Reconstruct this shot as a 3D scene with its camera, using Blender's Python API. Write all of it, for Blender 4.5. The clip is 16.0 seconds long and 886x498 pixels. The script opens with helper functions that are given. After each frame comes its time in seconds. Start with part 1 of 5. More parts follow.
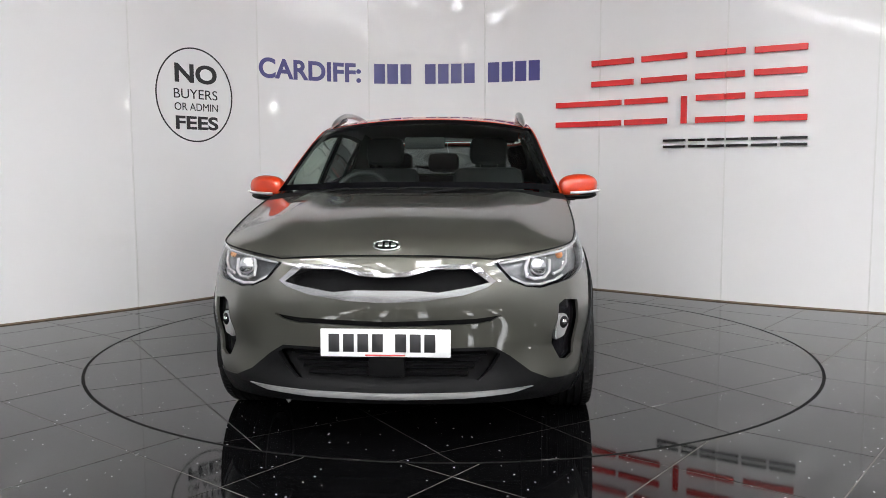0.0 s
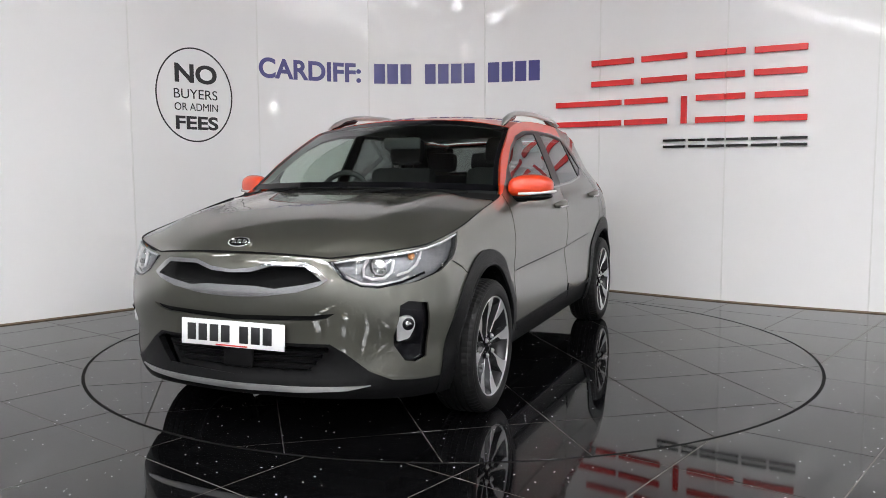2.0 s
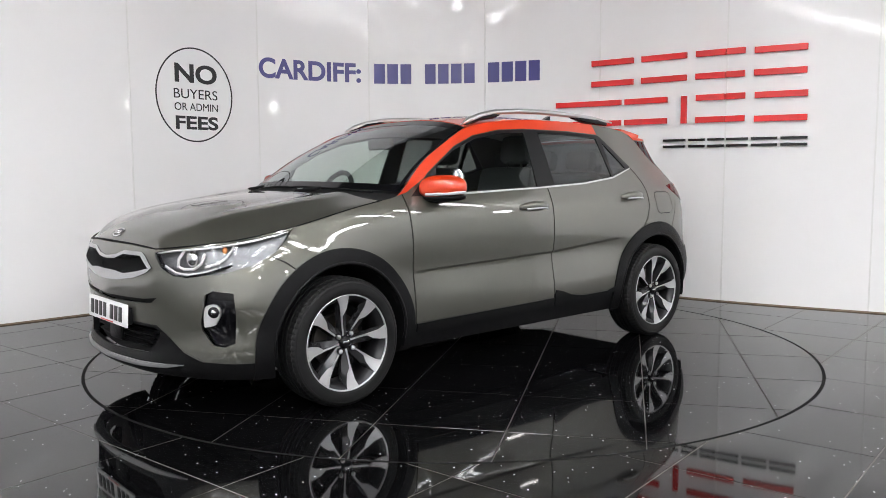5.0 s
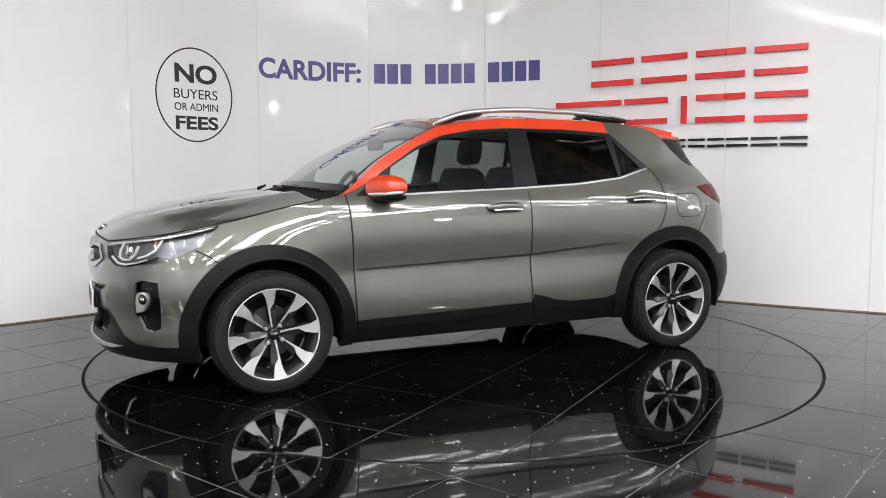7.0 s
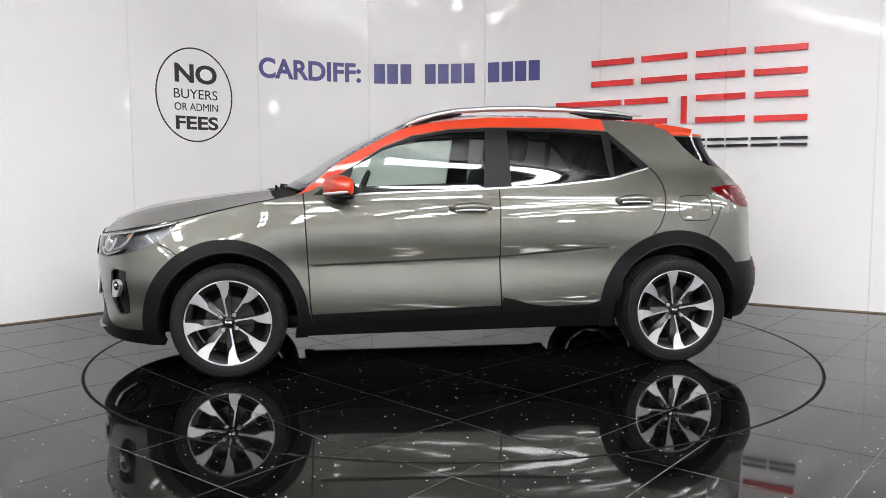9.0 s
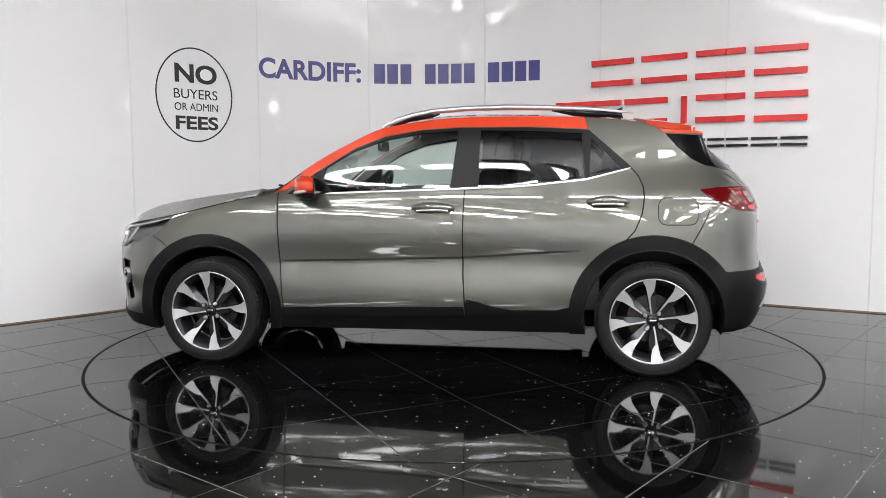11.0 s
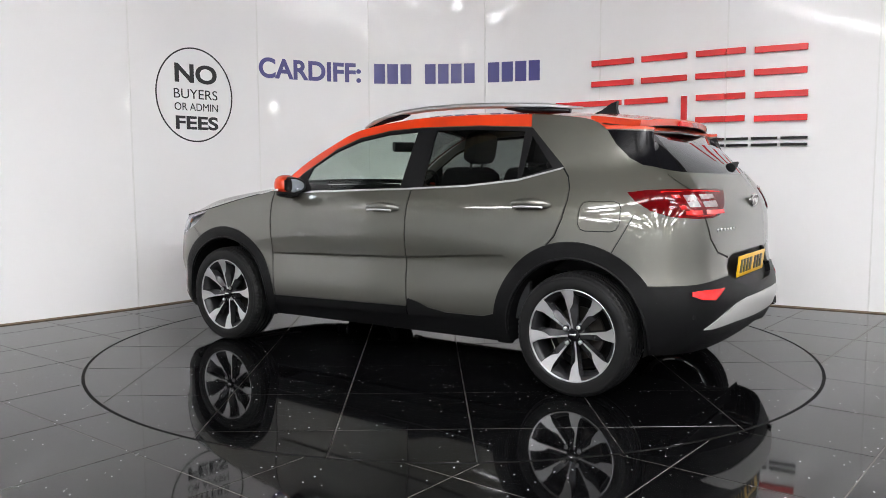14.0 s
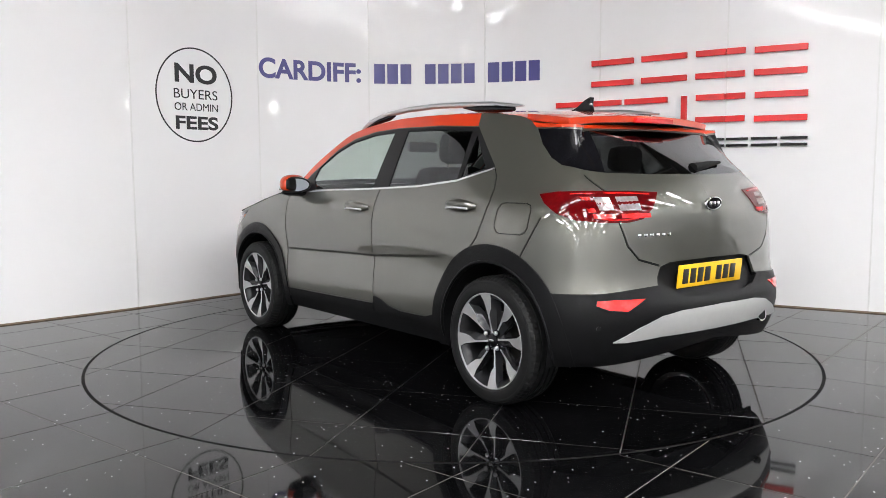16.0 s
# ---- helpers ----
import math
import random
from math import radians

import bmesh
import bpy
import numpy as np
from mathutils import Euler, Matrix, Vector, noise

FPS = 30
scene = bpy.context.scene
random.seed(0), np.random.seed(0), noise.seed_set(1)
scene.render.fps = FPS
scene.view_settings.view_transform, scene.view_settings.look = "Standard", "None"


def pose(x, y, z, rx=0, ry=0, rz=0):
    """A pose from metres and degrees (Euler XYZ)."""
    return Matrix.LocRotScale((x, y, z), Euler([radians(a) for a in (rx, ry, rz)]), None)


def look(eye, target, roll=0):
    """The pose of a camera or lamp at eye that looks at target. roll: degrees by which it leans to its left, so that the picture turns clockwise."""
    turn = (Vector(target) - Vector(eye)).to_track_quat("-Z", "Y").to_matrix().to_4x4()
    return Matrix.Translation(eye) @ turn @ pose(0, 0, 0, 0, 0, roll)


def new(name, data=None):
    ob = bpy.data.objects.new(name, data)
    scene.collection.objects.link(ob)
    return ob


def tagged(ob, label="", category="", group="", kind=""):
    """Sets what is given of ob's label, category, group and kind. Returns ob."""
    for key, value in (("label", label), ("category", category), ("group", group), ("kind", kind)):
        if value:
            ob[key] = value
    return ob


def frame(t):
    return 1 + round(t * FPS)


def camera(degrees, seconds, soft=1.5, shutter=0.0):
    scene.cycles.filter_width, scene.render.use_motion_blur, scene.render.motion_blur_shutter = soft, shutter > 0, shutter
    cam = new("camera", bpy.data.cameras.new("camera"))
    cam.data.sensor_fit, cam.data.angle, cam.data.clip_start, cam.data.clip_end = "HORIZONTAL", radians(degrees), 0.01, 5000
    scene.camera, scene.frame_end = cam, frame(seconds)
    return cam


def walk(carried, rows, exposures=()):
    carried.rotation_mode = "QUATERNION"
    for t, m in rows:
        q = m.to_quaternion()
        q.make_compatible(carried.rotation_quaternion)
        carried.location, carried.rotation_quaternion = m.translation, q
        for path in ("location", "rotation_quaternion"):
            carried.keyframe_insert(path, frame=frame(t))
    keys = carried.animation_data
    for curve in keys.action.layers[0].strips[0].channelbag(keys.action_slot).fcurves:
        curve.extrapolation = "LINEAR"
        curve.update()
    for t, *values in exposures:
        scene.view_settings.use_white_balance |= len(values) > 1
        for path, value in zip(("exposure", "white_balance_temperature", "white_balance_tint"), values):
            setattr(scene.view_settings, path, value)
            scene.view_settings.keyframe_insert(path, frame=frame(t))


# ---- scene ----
from mathutils.geometry import delaunay_2d_cdt

cam = camera(56.66, 16.0, soft=0.65)
EYE, AIM = (0.0, -5.3746, 1.1431), (-0.0613, 0.5978, 0.5711)
walk(cam, [(0.0, look(EYE, AIM, -0.267)), (16.0, look(EYE, AIM, -0.267))], exposures=[(0.0, -0.06), (1.5, -0.06), (3.0, -0.17), (3.5, -0.20), (4.0, -0.03), (6.5, 0.08), (9.0, 0.08), (12.8, 0.0), (16.0, 0.19)])

# the turntable's angle in degrees, second by second
TURN = [(0, -93.69), (1, -102.66), (2, -111.75), (3, -120.7), (4, -129.42), (5, -137.92), (6, -146.3), (7, -154.63), (8, -163.0),
        (9, -171.44), (10, -179.96), (11, -188.53), (12, -197.08), (13, -205.59), (14, -214.06), (15, -222.59), (16, -231.44)]
CAR_ON_DISC = (0.0616, -0.1235)
DISC_R = 2.244

# ---- light ----
world = bpy.data.worlds.new("hall_air")
world.use_nodes = True
world.node_tree.nodes["Background"].inputs[0].default_value = (0.75, 0.8, 0.9, 1)
world.node_tree.nodes["Background"].inputs[1].default_value = 0.05
scene.world = world
SKYLIGHT = 41.0
TUBE = 55.0
SPOT = 80.0


# ---- materials ----
def material(name, base=(0.5, 0.5, 0.5), rough=0.5, metal=0.0, coat=0.0, coat_rough=0.03, spec=0.5, vary=0.0, scale=8.0, bump=0.0,
             bump_scale=200.0, rough_vary=0.0, emit=0.0, rand=0.0):
    m = bpy.data.materials.new(name)
    m.use_nodes = True
    t = m.node_tree
    b = t.nodes["Principled BSDF"]
    b.inputs["Base Color"].default_value = (*base, 1)
    b.inputs["Roughness"].default_value = rough
    b.inputs["Metallic"].default_value = metal
    b.inputs["Coat Weight"].default_value = coat
    b.inputs["Coat Roughness"].default_value = coat_rough
    b.inputs["Specular IOR Level"].default_value = spec
    if emit:
        b.inputs["Emission Color"].default_value = (*base, 1)
        b.inputs["Emission Strength"].default_value = emit
    co = t.nodes.new("ShaderNodeTexCoord")
    if vary or rough_vary or rand:
        n = t.nodes.new("ShaderNodeTexNoise")
        n.inputs["Scale"].default_value = scale
        n.inputs["Detail"].default_value = 6
        t.links.new(co.outputs["Object"], n.inputs["Vector"])
        if vary or rand:
            hsv = t.nodes.new("ShaderNodeHueSaturation")
            hsv.inputs["Color"].default_value = (*base, 1)
            mr = t.nodes.new("ShaderNodeMapRange")
            mr.inputs["To Min"].default_value = 1 - vary
            mr.inputs["To Max"].default_value = 1 + vary
            t.links.new(n.outputs["Fac"], mr.inputs["Value"])
            out = mr.outputs["Result"]
            if rand:
                info = t.nodes.new("ShaderNodeObjectInfo")
                m2 = t.nodes.new("ShaderNodeMapRange")
                m2.inputs["To Min"].default_value = 1 - rand
                m2.inputs["To Max"].default_value = 1 + rand
                t.links.new(info.outputs["Random"], m2.inputs["Value"])
                mul = t.nodes.new("ShaderNodeMath")
                mul.operation = "MULTIPLY"
                t.links.new(out, mul.inputs[0])
                t.links.new(m2.outputs["Result"], mul.inputs[1])
                out = mul.outputs[0]
            t.links.new(out, hsv.inputs["Value"])
            t.links.new(hsv.outputs["Color"], b.inputs["Base Color"])
        if rough_vary:
            m3 = t.nodes.new("ShaderNodeMapRange")
            m3.inputs["To Min"].default_value = max(0.0, rough - rough_vary)
            m3.inputs["To Max"].default_value = rough + rough_vary
            t.links.new(n.outputs["Fac"], m3.inputs["Value"])
            t.links.new(m3.outputs["Result"], b.inputs["Roughness"])
    if bump:
        n2 = t.nodes.new("ShaderNodeTexNoise")
        n2.inputs["Scale"].default_value = bump_scale
        n2.inputs["Detail"].default_value = 4
        t.links.new(co.outputs["Object"], n2.inputs["Vector"])
        bp = t.nodes.new("ShaderNodeBump")
        bp.inputs["Strength"].default_value = bump
        bp.inputs["Distance"].default_value = 0.002
        t.links.new(n2.outputs["Fac"], bp.inputs["Height"])
        t.links.new(bp.outputs["Normal"], b.inputs["Normal"])
    return m


def glass(name, tint, base_gloss=0.07):
    """Thin automotive glass: tinted see-through with a mirror gloss that grows at a slant."""
    m = bpy.data.materials.new(name)
    m.use_nodes = True
    t = m.node_tree
    t.nodes.remove(t.nodes["Principled BSDF"])
    out = t.nodes["Material Output"]
    tr, gl, mix, lw, po, ml = (t.nodes.new("ShaderNode" + k) for k in ("BsdfTransparent", "BsdfGlossy", "MixShader", "LayerWeight", "Math", "Math"))
    tr.inputs["Color"].default_value = (*tint, 1)
    gl.inputs["Roughness"].default_value = 0.01
    gl.inputs["Color"].default_value = (0.95, 0.97, 1, 1)
    lw.inputs["Blend"].default_value = 0.5
    po.operation, po.inputs[1].default_value = "POWER", 4.0
    ml.operation, ml.inputs[1].default_value, ml.inputs[2].default_value = "MULTIPLY_ADD", 0.93, base_gloss
    t.links.new(lw.outputs["Facing"], po.inputs[0])
    t.links.new(po.outputs[0], ml.inputs[0])
    t.links.new(ml.outputs[0], mix.inputs[0])
    t.links.new(tr.outputs[0], mix.inputs[1])
    t.links.new(gl.outputs[0], mix.inputs[2])
    t.links.new(mix.outputs[0], out.inputs[0])
    return m


def paint(name, base, metal, flake, ior):
    """Car paint: metallic base with fine flake under a clear coat."""
    m = material(name, base, 0.37, metal, 1.0, 0.01, vary=0.03, scale=3.0)
    t = m.node_tree
    b = t.nodes["Principled BSDF"]
    b.inputs["Coat IOR"].default_value = ior
    co = t.nodes.new("ShaderNodeTexCoord")
    n = t.nodes.new("ShaderNodeTexNoise")
    n.inputs["Scale"].default_value = 1400.0
    t.links.new(co.outputs["Object"], n.inputs["Vector"])
    bp = t.nodes.new("ShaderNodeBump")
    bp.inputs["Strength"].default_value = flake
    bp.inputs["Distance"].default_value = 0.0004
    t.links.new(n.outputs["Fac"], bp.inputs["Height"])
    t.links.new(bp.outputs["Normal"], b.inputs["Normal"])
    return m


def tile_material(name):
    """Polished black quartz with mirror flecks."""
    m = material(name, (0.003, 0.003, 0.0033), 0.04, spec=0.285, rough_vary=0.02, scale=2.5, vary=0.2, rand=0.25)
    t = m.node_tree
    b = t.nodes["Principled BSDF"]
    co = t.nodes.new("ShaderNodeTexCoord")
    info = t.nodes.new("ShaderNodeObjectInfo")
    add = t.nodes.new("ShaderNodeVectorMath")
    add.operation = "ADD"
    t.links.new(co.outputs["Object"], add.inputs[0])
    t.links.new(info.outputs["Random"], add.inputs[1])
    v = t.nodes.new("ShaderNodeTexVoronoi")
    v.inputs["Scale"].default_value = 26.0
    t.links.new(add.outputs[0], v.inputs["Vector"])
    near = t.nodes.new("ShaderNodeMath")
    near.operation = "LESS_THAN"
    near.inputs[1].default_value = 0.10
    t.links.new(v.outputs["Distance"], near.inputs[0])
    sep = t.nodes.new("ShaderNodeSeparateColor")
    t.links.new(v.outputs["Color"], sep.inputs[0])
    few = t.nodes.new("ShaderNodeMath")
    few.operation = "GREATER_THAN"
    few.inputs[1].default_value = 0.62
    t.links.new(sep.outputs[0], few.inputs[0])
    both = t.nodes.new("ShaderNodeMath")
    both.operation = "MULTIPLY"
    t.links.new(near.outputs[0], both.inputs[0])
    t.links.new(few.outputs[0], both.inputs[1])
    mix = t.nodes.new("ShaderNodeMix")
    mix.data_type = "RGBA"
    t.links.new(both.outputs[0], mix.inputs[0])
    old = b.inputs["Base Color"].links[0].from_socket
    t.links.new(old, mix.inputs[6])
    mix.inputs[7].default_value = (0.75, 0.75, 0.78, 1)
    t.links.new(mix.outputs[2], b.inputs["Base Color"])
    return m


PAINT = paint("olive_grey_paint", (0.101, 0.100, 0.084), 0.70, 0.2, 1.75)
ORANGE = paint("orange_paint", (0.54, 0.032, 0.001), 0.15, 0.1, 1.42)
CLAD = material("black_grained_plastic", (0.0048, 0.0048, 0.0052), 0.40, spec=0.125, vary=0.15, scale=30, bump=0.25, bump_scale=900)
GLOSS = material("gloss_black", (0.004, 0.004, 0.005), 0.07, spec=0.25)
MATT = material("matt_black", (0.005, 0.005, 0.0055), 0.7, spec=0.15, vary=0.2, scale=20)
RUBBER = material("tyre_rubber", (0.008, 0.008, 0.0082), 0.5, spec=0.16, vary=0.25, scale=25, bump=0.2, bump_scale=300)
SATIN_BLACK = material("satin_black", (0.006, 0.006, 0.0065), 0.3, spec=0.2, vary=0.1, scale=20)
BOWL = material("lamp_bowl", (0.15, 0.15, 0.155), 0.32, 0.8, vary=0.35, scale=38)
CHROME = material("chrome", (0.80, 0.80, 0.80), 0.08, 1.0, rough_vary=0.03, scale=20)
BRIGHT_TRIM = material("bright_trim", (0.72, 0.72, 0.72), 0.25, 0.55, vary=0.04, scale=30)
RIM_SATIN = material("satin_chrome", (0.40, 0.40, 0.41), 0.12, 0.9, vary=0.05, scale=40)
SATIN = material("satin_silver", (0.62, 0.62, 0.62), 0.32, 0.9, vary=0.05, scale=40)
MACHINED = material("machined_alloy", (0.50, 0.50, 0.505), 0.34, 0.7, vary=0.05, scale=60, rough_vary=0.01)
POCKET = material("dark_grey_alloy", (0.02, 0.02, 0.022), 0.35, 0.5, vary=0.1, scale=30)
FLANK = material("grey_spoke_flank", (0.05, 0.05, 0.053), 0.25, 0.6, vary=0.1, scale=30)
MIRROR = material("tinted_mirror", (0.22, 0.24, 0.26), 0.04, 1.0)
STEEL = material("brake_steel", (0.06, 0.055, 0.05), 0.4, 0.9, vary=0.2, scale=30)
GREY_PLASTIC = material("silver_plastic", (0.42, 0.42, 0.41), 0.4, 0.3, vary=0.05, scale=30)
GLASS_FRONT = glass("clear_glass", (0.74, 0.82, 0.77))
GLASS_REAR = glass("privacy_glass", (0.20, 0.21, 0.21))
LENS = glass("lamp_lens", (0.93, 0.94, 0.95), 0.02)
RED_LENS = material("red_lens", (0.085, 0.001, 0.002), 0.06, spec=0.35, vary=0.25, scale=60)
RED_BRIGHT = material("bright_red_guide", (0.48, 0.008, 0.008), 0.2, coat=0.5, vary=0.1, scale=40)
RED_CLEAR = glass("red_clear_lens", (0.85, 0.10, 0.10))
AMBER = material("amber_lens", (0.75, 0.30, 0.12), 0.25, vary=0.2, scale=90)
CLEAR_TAIL = material("clear_tail_lens", (0.30, 0.25, 0.25), 0.12, 0.3, vary=0.5, scale=70)
WHITE_LENS = material("frosted_lens", (0.52, 0.50, 0.50), 0.2, coat=0.5, vary=0.1, scale=80)
SEAT = material("charcoal_seat_cloth", (0.016, 0.016, 0.018), 0.8, vary=0.2, scale=60, bump=0.3, bump_scale=500)
CABIN = material("dark_cabin_plastic", (0.020, 0.020, 0.022), 0.6, vary=0.15, scale=30)
CABIN_TRIM = material("grey_cabin_trim", (0.32, 0.32, 0.30), 0.8, vary=0.1, scale=20)
PLATE_WHITE = material("white_plate", (0.80, 0.80, 0.80), 0.3, vary=0.03)
PLATE_YELLOW = material("yellow_plate", (0.80, 0.47, 0.015), 0.3, vary=0.03)
BLACK_INK = material("black_ink", (0.012, 0.012, 0.013), 0.4)
RED_INK = material("red_ink", (0.55, 0.05, 0.04), 0.5)
TILE = tile_material("black_quartz_tile")
GROUT = material("grey_grout", (0.11, 0.10, 0.09), 0.7, vary=0.3, scale=12)
RING = material("dark_steel_edge", (0.004, 0.004, 0.004), 0.8, 0.0, spec=0.1, vary=0.2)
WALL = material("glossy_white_panel", (0.80, 0.787, 0.79), 0.05, spec=0.16, vary=0.015, scale=2.0, rough_vary=0.03, bump=0.05, bump_scale=1.6)
JOINT = material("pale_joint_strip", (0.74, 0.73, 0.72), 0.4, vary=0.08)
GRIME = material("brown_base_grime", (0.20, 0.15, 0.10), 0.8, vary=0.6, scale=9)
NAVY = material("navy_vinyl", (0.038, 0.032, 0.18), 0.3, vary=0.05)
SIGN_RED = material("red_acrylic", (0.66, 0.028, 0.028), 0.25, vary=0.04)
SIGN_BLACK = material("black_acrylic", (0.012, 0.012, 0.013), 0.2)
HALL_WALL = material("hall_grey", (0.46, 0.46, 0.47), 0.7, vary=0.12, scale=0.7)
# whiter than the other walls, to bounce light onto the car's front
SOUTH_BOUNCE = material("white_bounce", (0.80, 0.80, 0.80), 0.6, vary=0.08, scale=0.7)
HALL_ROOF = material("dull_roof_sheet", (0.16, 0.155, 0.15), 0.7, vary=0.2, scale=0.8)
BEAM = material("painted_beam", (0.30, 0.22, 0.10), 0.5, vary=0.15, scale=3)
SKY_PANEL = material("skylight_diffuser", (0.97, 0.98, 1.0), 0.5, emit=SKYLIGHT)
TUBE_GLOW = material("added_tube_glow", (0.97, 0.98, 1.0), 0.5, emit=TUBE)
PANEL_GLOW = material("panel_diffuser", (0.98, 0.98, 1.0), 0.5, emit=24.0)
SPOT_GLOW = material("lamp_glow", (1.0, 0.97, 0.95), 0.5, emit=SPOT)


# ---- mesh helpers ----
def mesh_of(name, verts, faces, mat, smooth=False, normals=None):
    me = bpy.data.meshes.new(name)
    me.from_pydata([tuple(map(float, v)) for v in verts], [], [tuple(map(int, f)) for f in faces])
    me.materials.append(mat)
    if smooth:
        me.polygons.foreach_set("use_smooth", [True] * len(me.polygons))
    me.update()
    if normals is not None:
        me.normals_split_custom_set_from_vertices([tuple(map(float, n)) for n in normals])
    return me


def part(name, bm, mat, parent, label="", smooth=True, sharp=40):
    """Links a bmesh (or a finished mesh) as one object under its thing."""
    if isinstance(bm, bpy.types.Mesh):
        me = bm
    else:
        bmesh.ops.recalc_face_normals(bm, faces=bm.faces)
        for e in bm.edges:
            e.smooth = len(e.link_faces) != 2 or e.calc_face_angle(0) < radians(sharp)
        for f in bm.faces:
            f.smooth = smooth
        me = bpy.data.meshes.new(name)
        bm.to_mesh(me)
        bm.free()
        me.materials.append(mat)
    ob = new(name, me)
    ob.parent = parent
    return tagged(ob, label) if label else ob


def box(bm, x0, x1, y0, y1, z0, z1, bevel=0.0, m=None):
    r = bmesh.ops.create_cube(bm, size=1, matrix=(m or Matrix()) @ Matrix.LocRotScale(((x0 + x1) / 2, (y0 + y1) / 2, (z0 + z1) / 2), None, (x1 - x0, y1 - y0, z1 - z0)))
    if bevel:
        es = list({e for v in r["verts"] for e in v.link_edges})
        bmesh.ops.bevel(bm, geom=es, offset=bevel, segments=2, affect="EDGES", profile=0.5)
    return bm


def rod(bm, a, b, r, n=12, r2=None):
    a, b = Vector(a), Vector(b)
    d = b - a
    m = Matrix.Translation((a + b) / 2) @ d.to_track_quat("Z", "Y").to_matrix().to_4x4()
    bmesh.ops.create_cone(bm, cap_ends=True, segments=n, radius1=r, radius2=r if r2 is None else r2, depth=d.length, matrix=m)
    return bm


def lathe(bm, prof, n=48, m=None, closed=False):
    """Turns a profile of (radius, along) round the y axis."""
    m = m or Matrix()
    rings = []
    for k in range(n):
        a = 2 * math.pi * k / n
        rings.append([bm.verts.new(m @ Vector((r * math.cos(a), y, r * math.sin(a)))) for r, y in prof])
    for k in range(n):
        p, q = rings[k], rings[(k + 1) % n]
        for i in range(len(prof) - (0 if closed else 1)):
            j = (i + 1) % len(prof)
            bm.faces.new((p[i], p[j], q[j], q[i]))
    return bm


def sweep(bm, pts, radii, n=10, flat=1.0):
    """A tube along points, with its radius at each; flat squeezes it sideways (y)."""
    rings = []
    P = [Vector(q) for q in pts]
    for i, q in enumerate(P):
        d = (P[min(i + 1, len(P) - 1)] - P[max(i - 1, 0)]).normalized()
        s = d.cross(Vector((0, 1, 0)))
        s = (s if s.length > 0.05 else Vector((0, 0, 1))).normalized()
        w = s.cross(d)
        rings.append([bm.verts.new(q + radii[i] * (s * math.cos(2 * math.pi * k / n) + w * flat * math.sin(2 * math.pi * k / n))) for k in range(n)])
    for p, q in zip(rings, rings[1:]):
        for k in range(n):
            bm.faces.new((p[k], p[(k + 1) % n], q[(k + 1) % n], q[k]))
    bm.faces.new(rings[0])
    bm.faces.new(rings[-1])
    return bm


def prism(bm, poly, y0, y1, m=None):
    """A polygon of (x, z) pushed from y0 to y1."""
    m = m or Matrix()
    a = [bm.verts.new(m @ Vector((x, y0, z))) for x, z in poly]
    b = [bm.verts.new(m @ Vector((x, y1, z))) for x, z in poly]
    bm.faces.new(a)
    bm.faces.new(b[::-1])
    for i in range(len(poly)):
        j = (i + 1) % len(poly)
        bm.faces.new((a[i], b[i], b[j], a[j]))
    return bm


def empty(name, m=None):
    ob = new(name)
    ob.empty_display_size = 0.2
    if m:
        ob.matrix_basis = m
    return ob


# ---- the hall ----
HALL = (-9.5, 9.5, -19.0, 4.6, 5.2)


def build_hall():
    x0, x1, y0, y1, h = HALL
    # unseen walls, added for fill light; the white south one is a reflector
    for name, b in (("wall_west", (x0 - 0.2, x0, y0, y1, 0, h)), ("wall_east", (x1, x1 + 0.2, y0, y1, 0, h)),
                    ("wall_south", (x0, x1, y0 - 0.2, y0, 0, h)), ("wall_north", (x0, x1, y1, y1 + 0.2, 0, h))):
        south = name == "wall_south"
        tagged(part(name, box(bmesh.new(), *b), SOUTH_BOUNCE if south else HALL_WALL, None, "plain white clad wall of the hall" if south else "plain grey clad wall of the hall"), kind="structure")
    tagged(part("ceiling", box(bmesh.new(), x0, x1, y0, y1, h, h + 0.2), HALL_ROOF, None, "dull sheeted roof of the hall"), kind="structure")
    for y in (-1.5, -6.5, -11.5, -16.5):
        ob = part("roof_beam", box(bmesh.new(), x0, x1, y - 0.09, y + 0.09, h - 0.35, h), BEAM, None, "painted beam across the roof of the hall")
        tagged(ob, category="beam", group="roof beams", kind="structure")


def skylight(x, y, w, l, glow=None, panes=6):
    h = HALL[4]
    ob = empty("skylight", pose(x, y, h))
    bm = bmesh.new()
    for a, b, c, d in ((-w / 2 - 0.06, w / 2 + 0.06, -l / 2 - 0.06, -l / 2), (-w / 2 - 0.06, w / 2 + 0.06, l / 2, l / 2 + 0.06),
                       (-w / 2 - 0.06, -w / 2, -l / 2, l / 2), (w / 2, w / 2 + 0.06, -l / 2, l / 2)):
        box(bm, a, b, c, d, -0.08, -0.003)
    part("frame", bm, HALL_WALL, ob)
    for k in range(panes):
        y0 = -l / 2 + l * k / panes
        part("pane", box(bmesh.new(), -w / 2, w / 2, y0 + 0.05, y0 + l / panes - 0.05, -0.12, -0.02), glow or SKY_PANEL, ob)
    for k in range(1, panes):
        y0 = -l / 2 + l * k / panes
        part("glazing_bar", box(bmesh.new(), -w / 2, w / 2, y0 - 0.05, y0 + 0.05, -0.07, -0.003), HALL_ROOF, ob)
    return tagged(ob, "bright translucent skylight in the hall roof", "skylight", "skylights")


